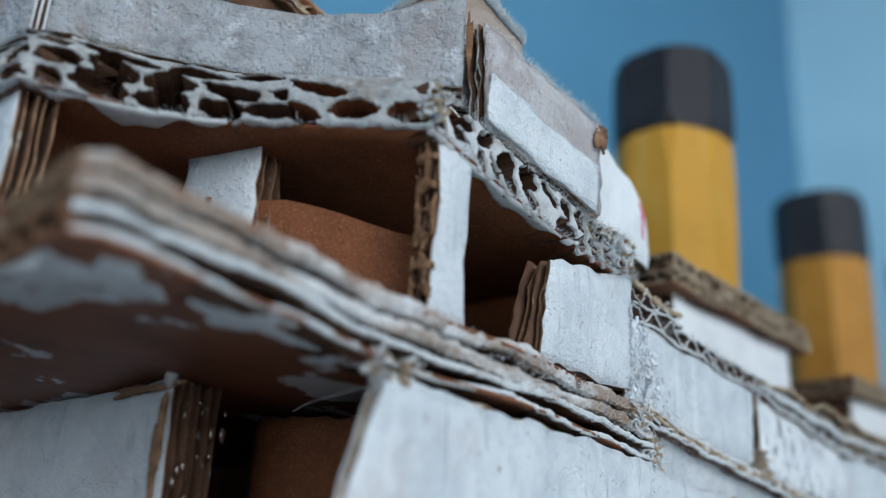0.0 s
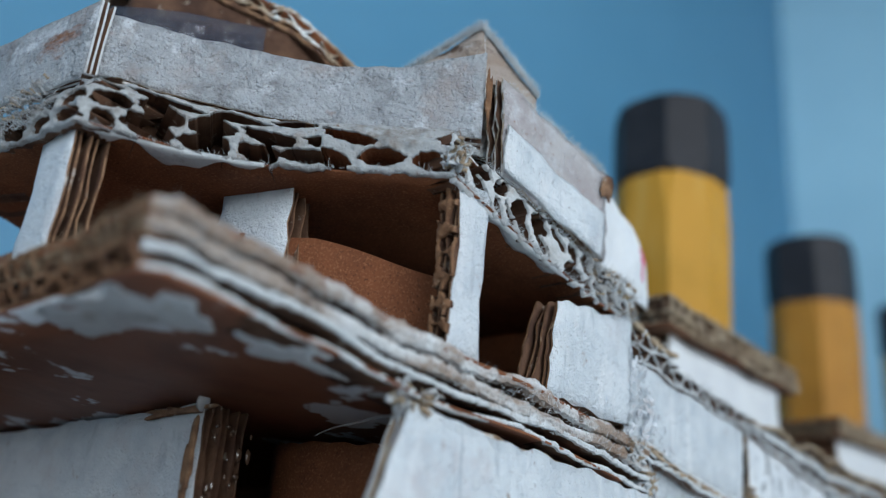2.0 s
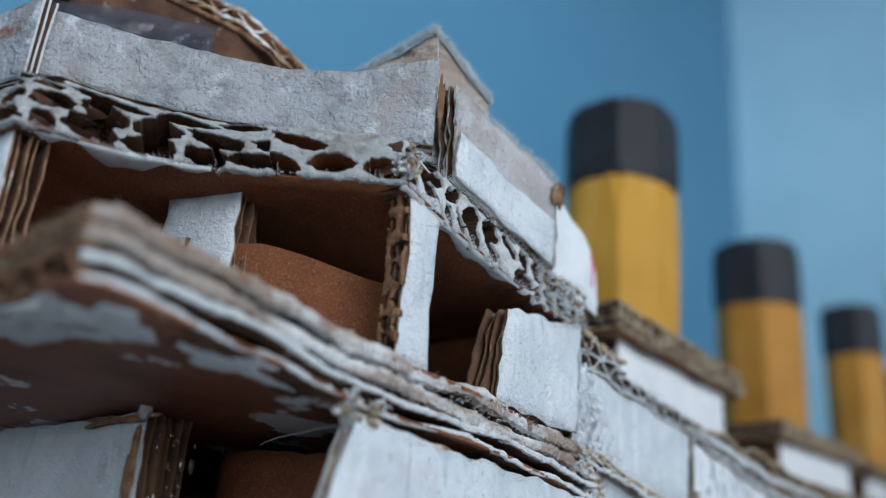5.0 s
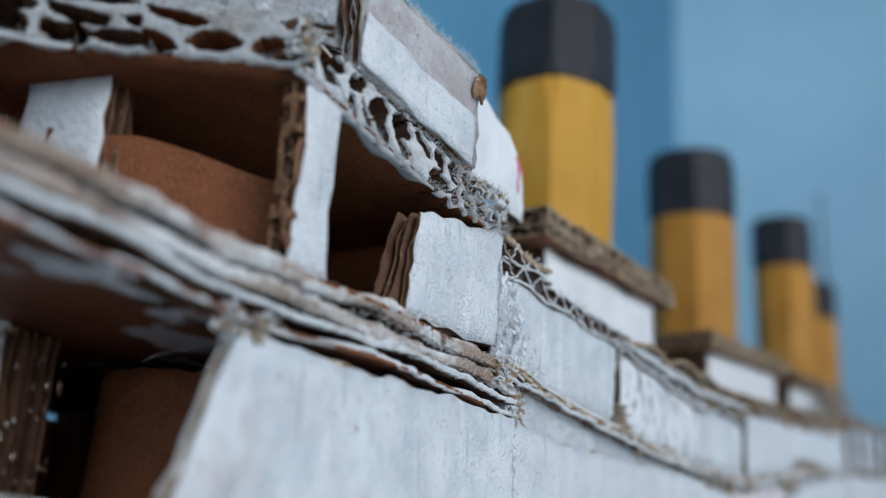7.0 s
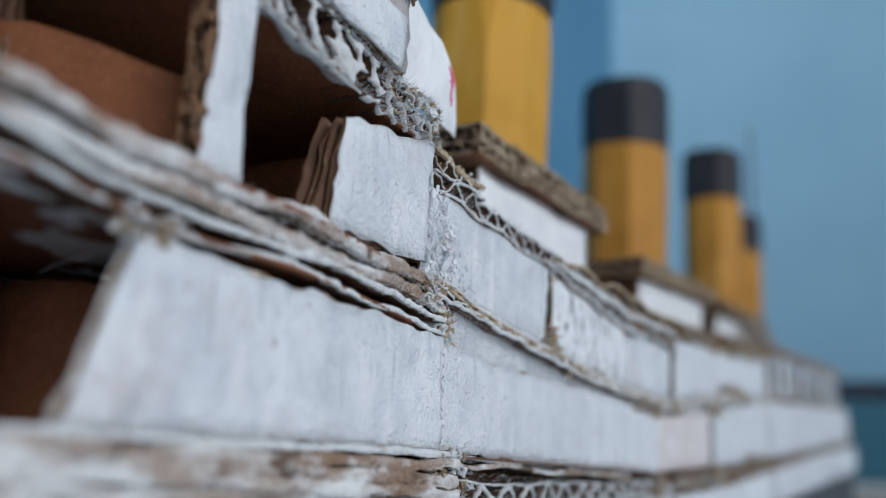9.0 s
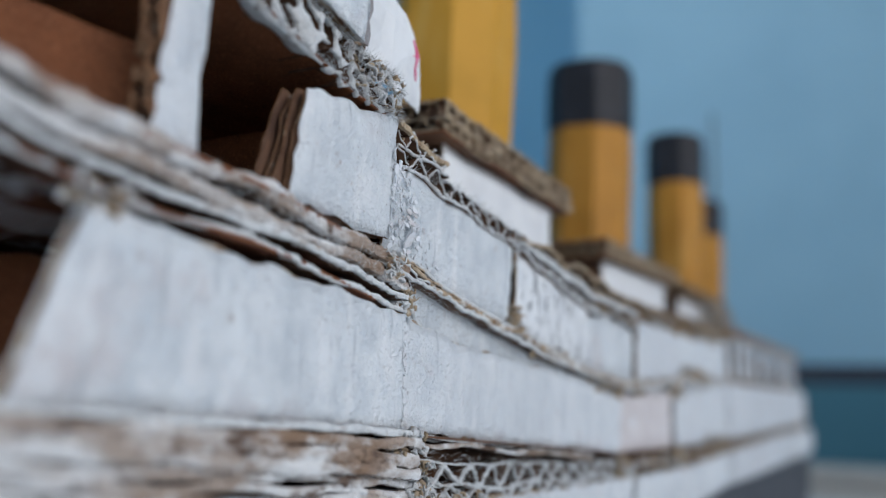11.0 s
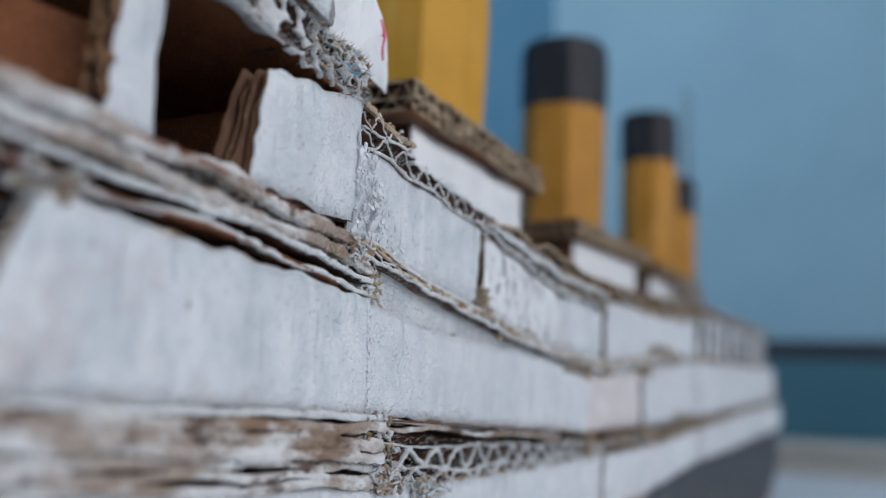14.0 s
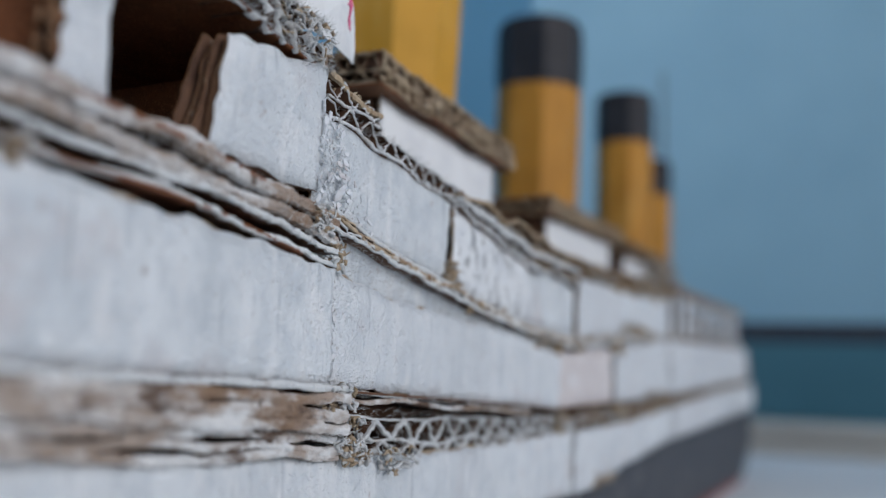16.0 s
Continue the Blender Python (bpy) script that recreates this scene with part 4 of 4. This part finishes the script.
# ---- funnels ----
def funnel(y, x, z0, zb, zt, wx, wy, rake, seed):
    fun = new("funnel")
    fun.parent = ship
    fun["label"] = "folded card funnel painted ochre with black top"
    def ring(z, k=1.0):
        c = 0.55
        k *= 1 - 0.12 * (zb - min(z, zb)) / (zb - z0)
        hx, hy = wx / 2 * k, wy / 2 * k
        pts = [(hx, -hy * (1 - c)), (hx, hy * (1 - c)), (hx * (1 - c), hy), (-hx * (1 - c), hy), (-hx, hy * (1 - c)), (-hx, -hy * (1 - c)), (-hx * (1 - c), -hy), (hx * (1 - c), -hy)]
        return [(x + a, y + b + rake * (z - z0), z + wob(a, b, z + seed, 2, 0.05) + (wob(a, b, seed * 3.3, 1.3, 0.5) if k > 1 and z < zb + 0.01 else 0)) for a, b in pts]
    def prism(name, za, zc, material, open_top, label="", k=1.0):
        bm = bmesh.new()
        rows = [[bm.verts.new(P(*p)) for p in ring(lerp(za, zc, i / 6), k)] for i in range(7)]
        for r, q in zip(rows, rows[1:]):
            for i in range(8):
                bm.faces.new((r[i], r[(i + 1) % 8], q[(i + 1) % 8], q[i]))
        bmesh.ops.bevel(bm, geom=[e for e in bm.edges if abs((e.verts[0].co - e.verts[1].co).normalized().z) > 0.9], offset=0.003, segments=3, affect="EDGES")
        if open_top:
            geom = bmesh.ops.extrude_face_region(bm, geom=bm.faces[:])
            for v in [g for g in geom["geom"] if isinstance(g, bmesh.types.BMVert)]:
                c = P(x, y + rake * (v.co.z * 100 - BASE * 100 - z0), 0)
                d = Vector((v.co.x - c.x, v.co.y - c.y, 0))
                v.co -= d.normalized() * 0.002
        return part(name, bm, material, fun, label)
    prism("pipe", z0, zb, YELLOW if seed == 1 else OCHRE_DEEP, True, "ochre painted pipe")
    prism("cap", zb - 0.05, zt, BLACK, True, "black painted top", 1.012)
    return fun


funnel(34.2, -15.6, 15.5, 28.0, 31.9, 4.7, 4.9, 0.0, 1)
funnel(55.2, -16.5, 15.5, 28.9, 33.0, 4.9, 4.9, 0.0, 2)
funnel(76.0, -15.8, 15.5, 30.9, 35.0, 4.3, 4.6, 0.0, 3)
funnel(97.0, -17.8, 15.5, 31.2, 34.8, 4.0, 4.6, 0.0, 4)

# mast at the stern
bm = bmesh.new()
bmesh.ops.create_cone(bm, cap_ends=True, segments=10, radius1=0.003, radius2=0.0012, depth=0.28, matrix=Matrix.Translation(P(-16.6, 97.5, 31)))
part("mast", bm, KRAFT_DARK, ship, "thin dark mast")

# folded paper scrap on the bridge roof
def scrap_face(y, z):
    """The scrap's outward x: two folds that cross it."""
    return -9.25 - 0.22 * max(0.0, y - 19.3 - 0.5 * (z - 18.6)) + 0.3 * max(0.0, 19.0 - y) * (z - 17.5) * 0.4 - 0.35 * max(0.0, z - 19.1)


scrap_low, scrap_top = line([(0, 17.2), (0.6, 17.45), (1, 17.6)]), line([(0, 19.3), (0.3, 19.8), (0.62, 19.72), (0.8, 19.1), (1, 18.35)])
bm = bmesh.new()


def scrap_point(u, v):
    z = lerp(scrap_low(u), scrap_top(u), v)
    y = lerp(16.5, 20.9, u) - 0.25 * v * u
    return (scrap_face(y, z) + wob(y, z, 3.0, 0.7, 0.12), y, z)


sheet(bm, scrap_point, 10, 6, lambda u, v: (1, 0, 0), 0.03)
for f in bm.faces:
    f.smooth = False
part("paper_scrap", bm, PAPER, ship, "folded white paper scrap with pink pen mark")

# torn top ply that stands up behind the parapet's corner
wall_panel(ship, "torn_ply", (-11.5, 11.9), (-9.35, 12.6), lambda u: 19.2, lambda u: 20.7 + 1.15 * u, 161, plies=4, gap=0.2, mats=[CRUSH, KRAFT_DARK, LIP_PALE], label="torn fuzzy board edge", step=0.1)
wall_panel(ship, "torn_ply", (-9.35, 12.6), (-8.75, 14.0), lambda u: 18.6, lambda u: lerp(21.8, 20.55, u), 163, plies=4, gap=0.2, mats=[CRUSH, KRAFT_DARK, LIP_PALE], inward=(-0.97, 0.23), label="torn fuzzy board edge", step=0.1)
# clear tape over the wheelhouse front
TAPE = mat("clear_tape", (0.06, 0.07, 0.1), 0.08, spec=1.0, bump=[(260, 0.5, 0.001)])
TAPE.node_tree.nodes["Principled BSDF"].inputs["Alpha"].default_value = 0.4
bent = [(-16.2, 7.25), (-15.0, 8.3), (-13.75, 9.95)]
bm = bmesh.new()
tp, tw = resample(bent, 0.15)
sheet(bm, lambda u, v: (tp[int(round(u * (len(tp) - 1)))].x, tp[int(round(u * (len(tp) - 1)))].y, lerp(20.0, 21.9, v) + 0.0 * u), len(tp) - 1, 6,
      lambda u, v: (-tw[int(round(u * (len(tp) - 1)))].x, -tw[int(round(u * (len(tp) - 1)))].y, 0), 0.012)
for v in bm.verts:
    v.co += Vector((wob(v.co.x * 100, v.co.y * 100, v.co.z * 100, 0.6, 0.0006), wob(v.co.y * 100, v.co.z * 100, 4, 0.6, 0.0006), 0))
part("tape_window", bm, TAPE, ship, "crinkled clear tape window")

# beads of hot glue
GLUE = mat("clear_hot_glue", (0.55, 0.55, 0.55), 0.1, spec=0.6, bump=[(300, 0.4, 0.0006)])
GLUE.node_tree.nodes["Principled BSDF"].inputs["Alpha"].default_value = 0.6


WET = mat("glossy_glue_over_board", (0.1, 0.06, 0.04), 0.06, spec=0.9, bump=[(400, 0.5, 0.0006)])


def glue(x, y, z, r, stretch, material=GLUE):
    bm = bmesh.new()
    bmesh.ops.create_icosphere(bm, subdivisions=2, radius=1)
    for v in bm.verts:
        k = 1 + 0.35 * noise.noise(v.co * 1.7 + Vector((x, y, z)))
        v.co = P(x + v.co.x * r * k * stretch[0], y + v.co.y * r * k * stretch[1], z + v.co.z * r * k * stretch[2])
    for f in bm.faces:
        f.smooth = True
    part("glue_bead", bm, material, ship, "shiny dried hot glue")


glue_rnd = random.Random(77)
for k in range(26):
    r = glue_rnd.uniform(0.025, 0.07)
    glue(-12.88, glue_rnd.uniform(9.75, 10.7), glue_rnd.uniform(10.2, 12.6), r, (0.6, 1, glue_rnd.uniform(0.8, 2.2)), WET)
for g in ((-12.95, 9.5, 12.85, 0.13, (1, 1, 1.6)), (-14.6, 9.7, 12.75, 0.12, (3.5, 1, 0.6)), (-16.2, 9.9, 12.7, 0.1, (2.5, 1, 0.6)),  (-13.6, 6.3, 13.95, 0.12, (1, 0.6, 1.2)), (-8.6, 10.5, 12.55, 0.24, (0.9, 1.4, 1.0))):
    glue(*g)

# a drawn-out thread of glue under the deck
bm = bmesh.new()
rows = []
for k in range(25):
    t = k / 24
    c = Vector((lerp(-12.17, -8.27, t), lerp(11.7, 10.4, t), lerp(12.56, 12.43, t) + 0.12 * math.sin(t * math.pi) + 0.02 * math.sin(t * 11)))
    rows.append([bm.verts.new(P(c.x, c.y + 0.018 * math.cos(q), c.z + 0.018 * math.sin(q))) for q in (0, 1.57, 3.14, 4.71)])
for r, q in zip(rows, rows[1:]):
    for k in range(4):
        bm.faces.new((r[k], q[k], q[(k + 1) % 4], r[(k + 1) % 4])).smooth = True
part("glue_thread", bm, GLUE, ship, "fine thread of dried hot glue")

# loose fibres along the torn edges
random.seed(7)
bm = bmesh.new()
FUZZ = [([(-16.5, 5.5), (-13.7, 5.65)], lambda y: 17.4, 1.0, 200, (0.2, -1, 0)), ([(-8.5, 11.0), (-8.5, 18)], lambda y: ZR(y) - 0.03, 0.08, 120, (1, -0.1, 0)), ([(-8.6, 11.0), (-8.6, 18)], lambda y: ZR(y) + 0.9, 0.08, 120, (1, -0.1, 0.2)), ([(-8.5, 15.6), (-8.5, 18)], lambda y: ZR(y), 0.9, 120, (1, -0.1, 0)), (ROOF[:6], lambda y: ZR(y) - 0.04, 0.06, 60, (0.5, -0.8, 0)),
        ([(-8.3, 5.3), (-8.35, 18)], lambda y: ZD(y) + 0.3, 0.6, 170, (0.8, 0, 0.5)), ([(-11.5, 11.9), (-9.35, 12.6)], line([(11.9, 20.6), (12.6, 21.75)]), 0.12, 420, (0, -0.3, 1)),
        ([(-9.35, 12.6), (-8.75, 14.0)], line([(12.6, 21.7), (14.0, 20.45)]), 0.12, 320, (0.2, 0, 1)), ([(-8.7, 12.8), (-8.45, 16.5)], line([(12.8, 20.1), (16.5, 19.5)]), 0.06, 120, (0.2, 0, 1)), ([(-8.7, 17.8), (-8.7, 30)], lambda y: ZU(y), 0.5, 300, (0.9, 0, 0.4)),
        ([(-8.55, 18), (-8.55, 34)], lambda y: ZLT(y), 0.8, 260, (1, 0, -0.1)), ([(-8.6, 19), (-8.6, 32)], lambda y: ZHT(y), 1.0, 200, (1, 0, 0)), ]
for pts, zf, spread, count, way in FUZZ:
    pp, ww = resample(pts, 0.05)
    for k in range(count * 4):
        p = random.choice(pp)
        d = Vector(way) + Vector((random.gauss(0, 0.6), random.gauss(0, 0.6), random.gauss(0, 0.6)))
        hair(bm, (p.x, p.y, zf(p.y) + random.uniform(0, spread)), d, random.uniform(0.05, 0.22), random.uniform(0.0035, 0.007))
bm_brown = bmesh.new()
pp, ww = resample(DECK[1:6], 0.05)
for k in range(800):
    p = random.choice(pp)
    d = Vector((random.gauss(0, 0.6), -0.7 + random.gauss(0, 0.6), 0.7 + random.gauss(0, 0.6)))
    hair(bm_brown, (p.x, p.y, ZD(p.y) + random.uniform(0.4, 0.95)), d, random.uniform(0.05, 0.2), random.uniform(0.003, 0.006))
tagged(part("brown_fibre_fuzz", bm_brown, CREAM_EDGE, ship, "fine brown paper fibres"), kind="stuff")
fib = part("fibre_fuzz", bm, EDGE_WHITE, ship, "fine torn paper fibres")
tagged(fib, kind="stuff")

# flakes of lifting paint where two panels meet
FLAKE = mat("lifted_paint", (0.62, 0.64, 0.67), 0.6, layers=[((0.5, 0.47, 0.47), 200, 0.5, 0.7, 4)], bump=[(1500, 0.4, 0.0003)])
rnd = random.Random(5)
bm = bmesh.new()
for k in range(240):
    y = 17.65 + abs(rnd.gauss(0, 0.9))
    z = rnd.uniform(12.9, 15.6 - max(0, y - 18) * 1.2) if rnd.random() < 0.75 else rnd.uniform(10.2, 12.0)
    if z < 12.2:
        y = 18.4 + rnd.gauss(0, 0.12)
    r = rnd.uniform(0.015, 0.05) if rnd.random() < 0.75 else rnd.uniform(0.05, 0.1)
    n = rnd.randint(4, 7)
    tx, ty = rnd.uniform(-0.6, 0.6), rnd.uniform(-0.6, 0.6)
    x0 = SX + 0.06 + rnd.uniform(0, 0.05)
    top, low = [], []
    for i in range(n):
        a = i / n * 2 * math.pi + rnd.uniform(-0.3, 0.3)
        q = r * rnd.uniform(0.6, 1.2)
        dy, dz = q * math.cos(a), q * 1.2 * math.sin(a)
        top.append(bm.verts.new(P(x0 + dy * tx + dz * ty + 0.02, y + dy, z + dz)))
        low.append(bm.verts.new(P(x0 + dy * tx + dz * ty - 0.01, y + dy, z + dz)))
    bm.faces.new(top)
    bm.faces.new(low[::-1])
    for i in range(n):
        bm.faces.new((top[i], low[i], low[(i + 1) % n], top[(i + 1) % n]))
tagged(part("paint_flaking", bm, FLAKE, ship, "cracked and lifting white paint"), kind="stuff")

# paint that ran in under the rims
def paint_run(path, zf, width, seed, label="white paint smear on bare board"):
    pts, ways = resample(path, 0.08)
    bm = bmesh.new()
    rows = []
    n = len(pts)
    for i, (p, w) in enumerate(zip(pts, ways)):
        e = min(1.0, i / 6, (n - 1 - i) / 6)
        d = max(0.02, (width * (0.5 + wob(p.x, p.y, seed, 0.8, 0.75) + wob(p.x * 3, p.y * 3, seed, 0.7, 0.12))) * e)
        row = []
        for k in range(4):
            q = p + w * (0.02 + d * k / 3)
            z = zf(q.y) - 0.05 - 0.03 * (1 - (k / 3) ** 2) + wob(q.x, q.y, seed + 3, 0.5, 0.02) + wob(q.x, q.y, 4.0, 2.5, 0.08)
            row.append(bm.verts.new(P(q.x, q.y, z)))
        row.append(bm.verts.new(P(q.x, q.y, z + 0.06)))
        row.append(bm.verts.new(P(p.x, p.y, z + 0.06)))
        rows.append(row)
    for r, q in zip(rows, rows[1:]):
        for k in range(6):
            bm.faces.new((r[k], q[k], q[(k + 1) % 6], r[(k + 1) % 6])).smooth = True
    bm.faces.new(rows[0])
    bm.faces.new(rows[-1])
    part("paint_smear", bm, EDGE_WHITE, ship, label)


paint_run([(-13.2, 6.05), (-12.3, 7.75), (-11.4, 8.85)], ZR, 0.9, 3.0)
paint_run([(-8.55, 11.9), (-8.55, 15.2)], ZR, 0.55, 5.0)
paint_run([(-8.5, 6.4), (-8.5, 11.2)], lambda y: ZD(y) - 0.01, 1.0, 7.0)
paint_run([(-12.0, 5.35), (-9.4, 5.3)], lambda y: ZD(y) - 0.01, 1.2, 9.0)

# thin patches of paint or bare board with a shape of their own
def patch(name, surf, cu, cv, ru, rv, seed, material, label, thick=0.03):
    """A blob round (cu, cv) on the surface surf(u, v, lift), in cm."""
    bm = bmesh.new()
    n = 90
    rows = []
    for f, lift in ((0.0, thick), (0.5, thick), (0.85, thick), (1.0, thick * 0.4), (1.0, -0.03)):
        row = []
        for i in range(n):
            a = i / n * 2 * math.pi
            g = f * max(0.15, 1 + 1.1 * noise.noise((math.cos(a) * 1.1 + seed, math.sin(a) * 1.1, seed * 3.3)) + 0.45 * noise.noise((math.cos(a) * 3.5, math.sin(a) * 3.5 + seed, 1.7)) + 0.14 * noise.noise((math.cos(a) * 7, math.sin(a) * 7 + seed, 2.9)))
            row.append(bm.verts.new(P(*surf(cu + ru * g * math.cos(a), cv + rv * g * math.sin(a), lift))))
        rows.append(row)
    for r, q in zip(rows, rows[1:]):
        for i in range(n):
            bm.faces.new((r[i], r[(i + 1) % n], q[(i + 1) % n], q[i])).smooth = True
    bmesh.ops.remove_doubles(bm, verts=bm.verts[:], dist=0.00001)
    bmesh.ops.recalc_face_normals(bm, faces=bm.faces[:])
    part(name, bm, material, ship, label)


par_path, par_ways = resample(PAR[::-1], 0.16)


def on_parapet(u, v, lift):
    """The front parapet's face: u along it from port to starboard in cm, v above its foot."""
    i = max(0, min(len(par_path) - 1, int(round(u / 0.16))))
    f = u / 0.16 - i
    p, w = par_path[i], par_ways[i]
    z = ZP0(p.y) + v
    o = wob(p.x, p.y, z + 71, 1.3, 0.06) - 0.05 - lift
    return (p.x + w.x * o + w.y * f * 0.16, p.y + w.y * o - w.x * f * 0.16, z)


def under_deck(u, v, lift):
    return (u, v, ZD(v) - 0.03 + wob(u, v, 15.0, 2.5, 0.08) - lift)


def on_side_parapet(u, v, lift):
    return (-8.55 + 0.04 * (u - 12.75) + 0.06 + lift, u, v)


patch("bare_patch", on_parapet, 7.6, 0.85, 0.07, 0.55, 8.0, EDGE_KRAFT, "bare brown board where paint wore off", 0.012)
def front_face(u, v, lift):
    y = 9.75 - (u + 23.25) * 0.0146
    return (u, y + wob(u, y, v + 303, 1.8, 0.075) + wob(u * 2, y * 2, v * 2 + 101, 0.9, 0.02) - 0.05 - lift, v)



patch("bare_patch", front_face, -13.9, 12.72, 0.9, 0.1, 31.0, EDGE_BROWN, "bare brown board where paint wore off", 0.05)
patch("bare_patch", front_face, -13.15, 11.6, 0.1, 0.7, 34.0, EDGE_BROWN, "bare brown board where paint wore off", 0.05)
patch("bare_patch", on_side_parapet, 16.35, 19.15, 0.18, 0.3, 12.0, EDGE_BROWN, "torn brown corner of the parapet")
patch("paint_smear", under_deck, -9.7, 6.4, 0.6, 0.6, 21.0, EDGE_WHITE, "white paint smear on bare board")
patch("paint_smear", under_deck, -9.2, 8.4, 0.5, 0.9, 24.0, EDGE_WHITE, "white paint smear on bare board")
patch("paint_smear", under_deck, -11.3, 6.1, 0.9, 0.45, 27.0, EDGE_WHITE, "white paint smear on bare board")

# pen mark on the paper scrap
bm = bmesh.new()
for a, b, bow in (((19.75, 18.95), (20.0, 18.35), 0.12), ((20.0, 18.35), (20.35, 18.2), -0.05), ((19.8, 18.6), (20.15, 18.7), 0.06)):
    rows = []
    for k in range(9):
        t = k / 8
        y, z = lerp(a[0], b[0], t) + bow * math.sin(t * math.pi), lerp(a[1], b[1], t)
        w = 0.035 * (1 - 0.6 * abs(2 * t - 1))
        x = scrap_face(y, z) + wob(y, z, 3.0, 0.7, 0.12) + 0.03
        rows.append([bm.verts.new(P(x + h, y + w * c, z + w * c)) for c, h in ((-1, 0), (1, 0), (1, -0.04), (-1, -0.04))])
    for r, q in zip(rows, rows[1:]):
        for k in range(4):
            bm.faces.new((r[k], q[k], q[(k + 1) % 4], r[(k + 1) % 4]))
    for r in (rows[0], rows[-1]):
        bm.faces.new(r)
part("pen_mark", bm, PINK, ship, "pink pen mark")


# crumpled and torn bits of board that stick out along the joints
def torn_board(x, y, z, sx, sy, sz, seed, count=26, mats=None):
    rnd = random.Random(seed)
    big = min(2.2, 1 + max(0.0, y - 23) * 0.05)
    bm = bmesh.new()
    for k in range(count):
        c = Vector((x + rnd.uniform(-sx, sx), y + rnd.uniform(-sy, sy), z + rnd.uniform(-sz, sz)))
        ln, wd = rnd.uniform(0.08, 0.28) * big, rnd.uniform(0.02, 0.075) * big
        m = Euler((rnd.gauss(0, 0.6), rnd.gauss(0, 0.8), rnd.gauss(0, 0.5))).to_matrix()
        bend, ph = rnd.uniform(-0.09, 0.09), rnd.uniform(0, 6)
        slot = 0 if rnd.random() < 0.6 else 1
        rows = []
        for i in range(6):
            t = i / 5 - 0.5
            h = bend * math.cos(t * 5 + ph)
            w = wd * (0.7 + 0.5 * noise.noise((k * 3.1, t * 4, seed)))
            rows.append([bm.verts.new(P(*(c + m @ Vector((a, t * ln, h + b))))) for a, b in ((-w, 0.014), (w, 0.014), (w, -0.014), (-w, -0.014))])
        for r, q in zip(rows, rows[1:]):
            for i in range(4):
                f = bm.faces.new((r[i], q[i], q[(i + 1) % 4], r[(i + 1) % 4]))
                f.material_index, f.smooth = slot, i % 2 == 0
        for r in (rows[0], rows[-1]):
            bm.faces.new(r).material_index = slot
    tagged(part("torn_board", bm, mats or [CREAM_EDGE, LIP], ship, "torn crumpled bits of corrugated board"), kind="stuff")


for i, g in enumerate(((-8.55, 17.1, 16.75, 0.2, 1.0, 0.45), (-8.7, 19.0, 16.1, 0.12, 0.9, 0.15), (-8.5, 24.4, 12.75, 0.15, 0.5, 0.2), (-8.5, 26.8, 12.35, 0.12, 1.4, 0.14),
                       (-8.45, 32.6, 11.85, 0.2, 1.5, 0.28), (-8.5, 36.2, 11.95, 0.15, 0.9, 0.2), (-8.3, 18.6, 9.75, 0.2, 0.5, 0.3), (-8.5, 19.5, 9.0, 0.2, 0.6, 0.4),
                       (-8.65, 28.5, 15.05, 0.15, 2.0, 0.2), (-8.65, 33.0, 14.75, 0.15, 2.2, 0.22), (-8.45, 10.5, 12.75, 0.2, 0.5, 0.2), (-8.5, 47.0, 13.3, 0.15, 2.5, 0.2),
                       (-8.5, 43.5, 9.5, 0.15, 1.2, 0.3), (-8.5, 52.0, 10.3, 0.15, 3.0, 0.2), (-8.6, 41.0, 15.0, 0.15, 2.5, 0.25), (-8.5, 40.5, 6.9, 0.2, 1.5, 0.25), (-8.6, 50.0, 15.6, 0.2, 3.0, 0.3),
                       (-9.5, 58.5, 17.6, 0.6, 2.0, 0.5), (-10.5, 64.0, 18.6, 0.6, 3.0, 0.4), (-8.5, 34.6, 9.2, 0.15, 0.5, 0.4), (-8.45, 24.3, 13.0, 0.12, 0.25, 0.35), (-8.5, 42.8, 12.3, 0.15, 0.8, 0.3), (-8.4, 19.6, 8.7, 0.15, 0.5, 0.25), (-8.3, 21.4, 8.5, 0.12, 0.8, 0.25),
                       (-8.5, 11.1, 17.6, 0.25, 0.2, 0.25), (-8.4, 17.8, 13.2, 0.12, 0.35, 0.25),)):
    torn_board(*g, 300 + i, 80 if g[4] > 1.2 else 55, [CREAM_EDGE, LIP_PALE] if i < 2 else [LIP_PALE, CREAM_EDGE] if g[1] < 24 else None)
torn_board(-15.3, 5.55, 18.0, 1.3, 0.1, 0.3, 361, 46, [LIP, CREAM_EDGE])
torn_board(-8.42, 18.5, 12.6, 0.1, 0.28, 0.25, 362, 60, [CREAM_EDGE, EDGE_WHITE])
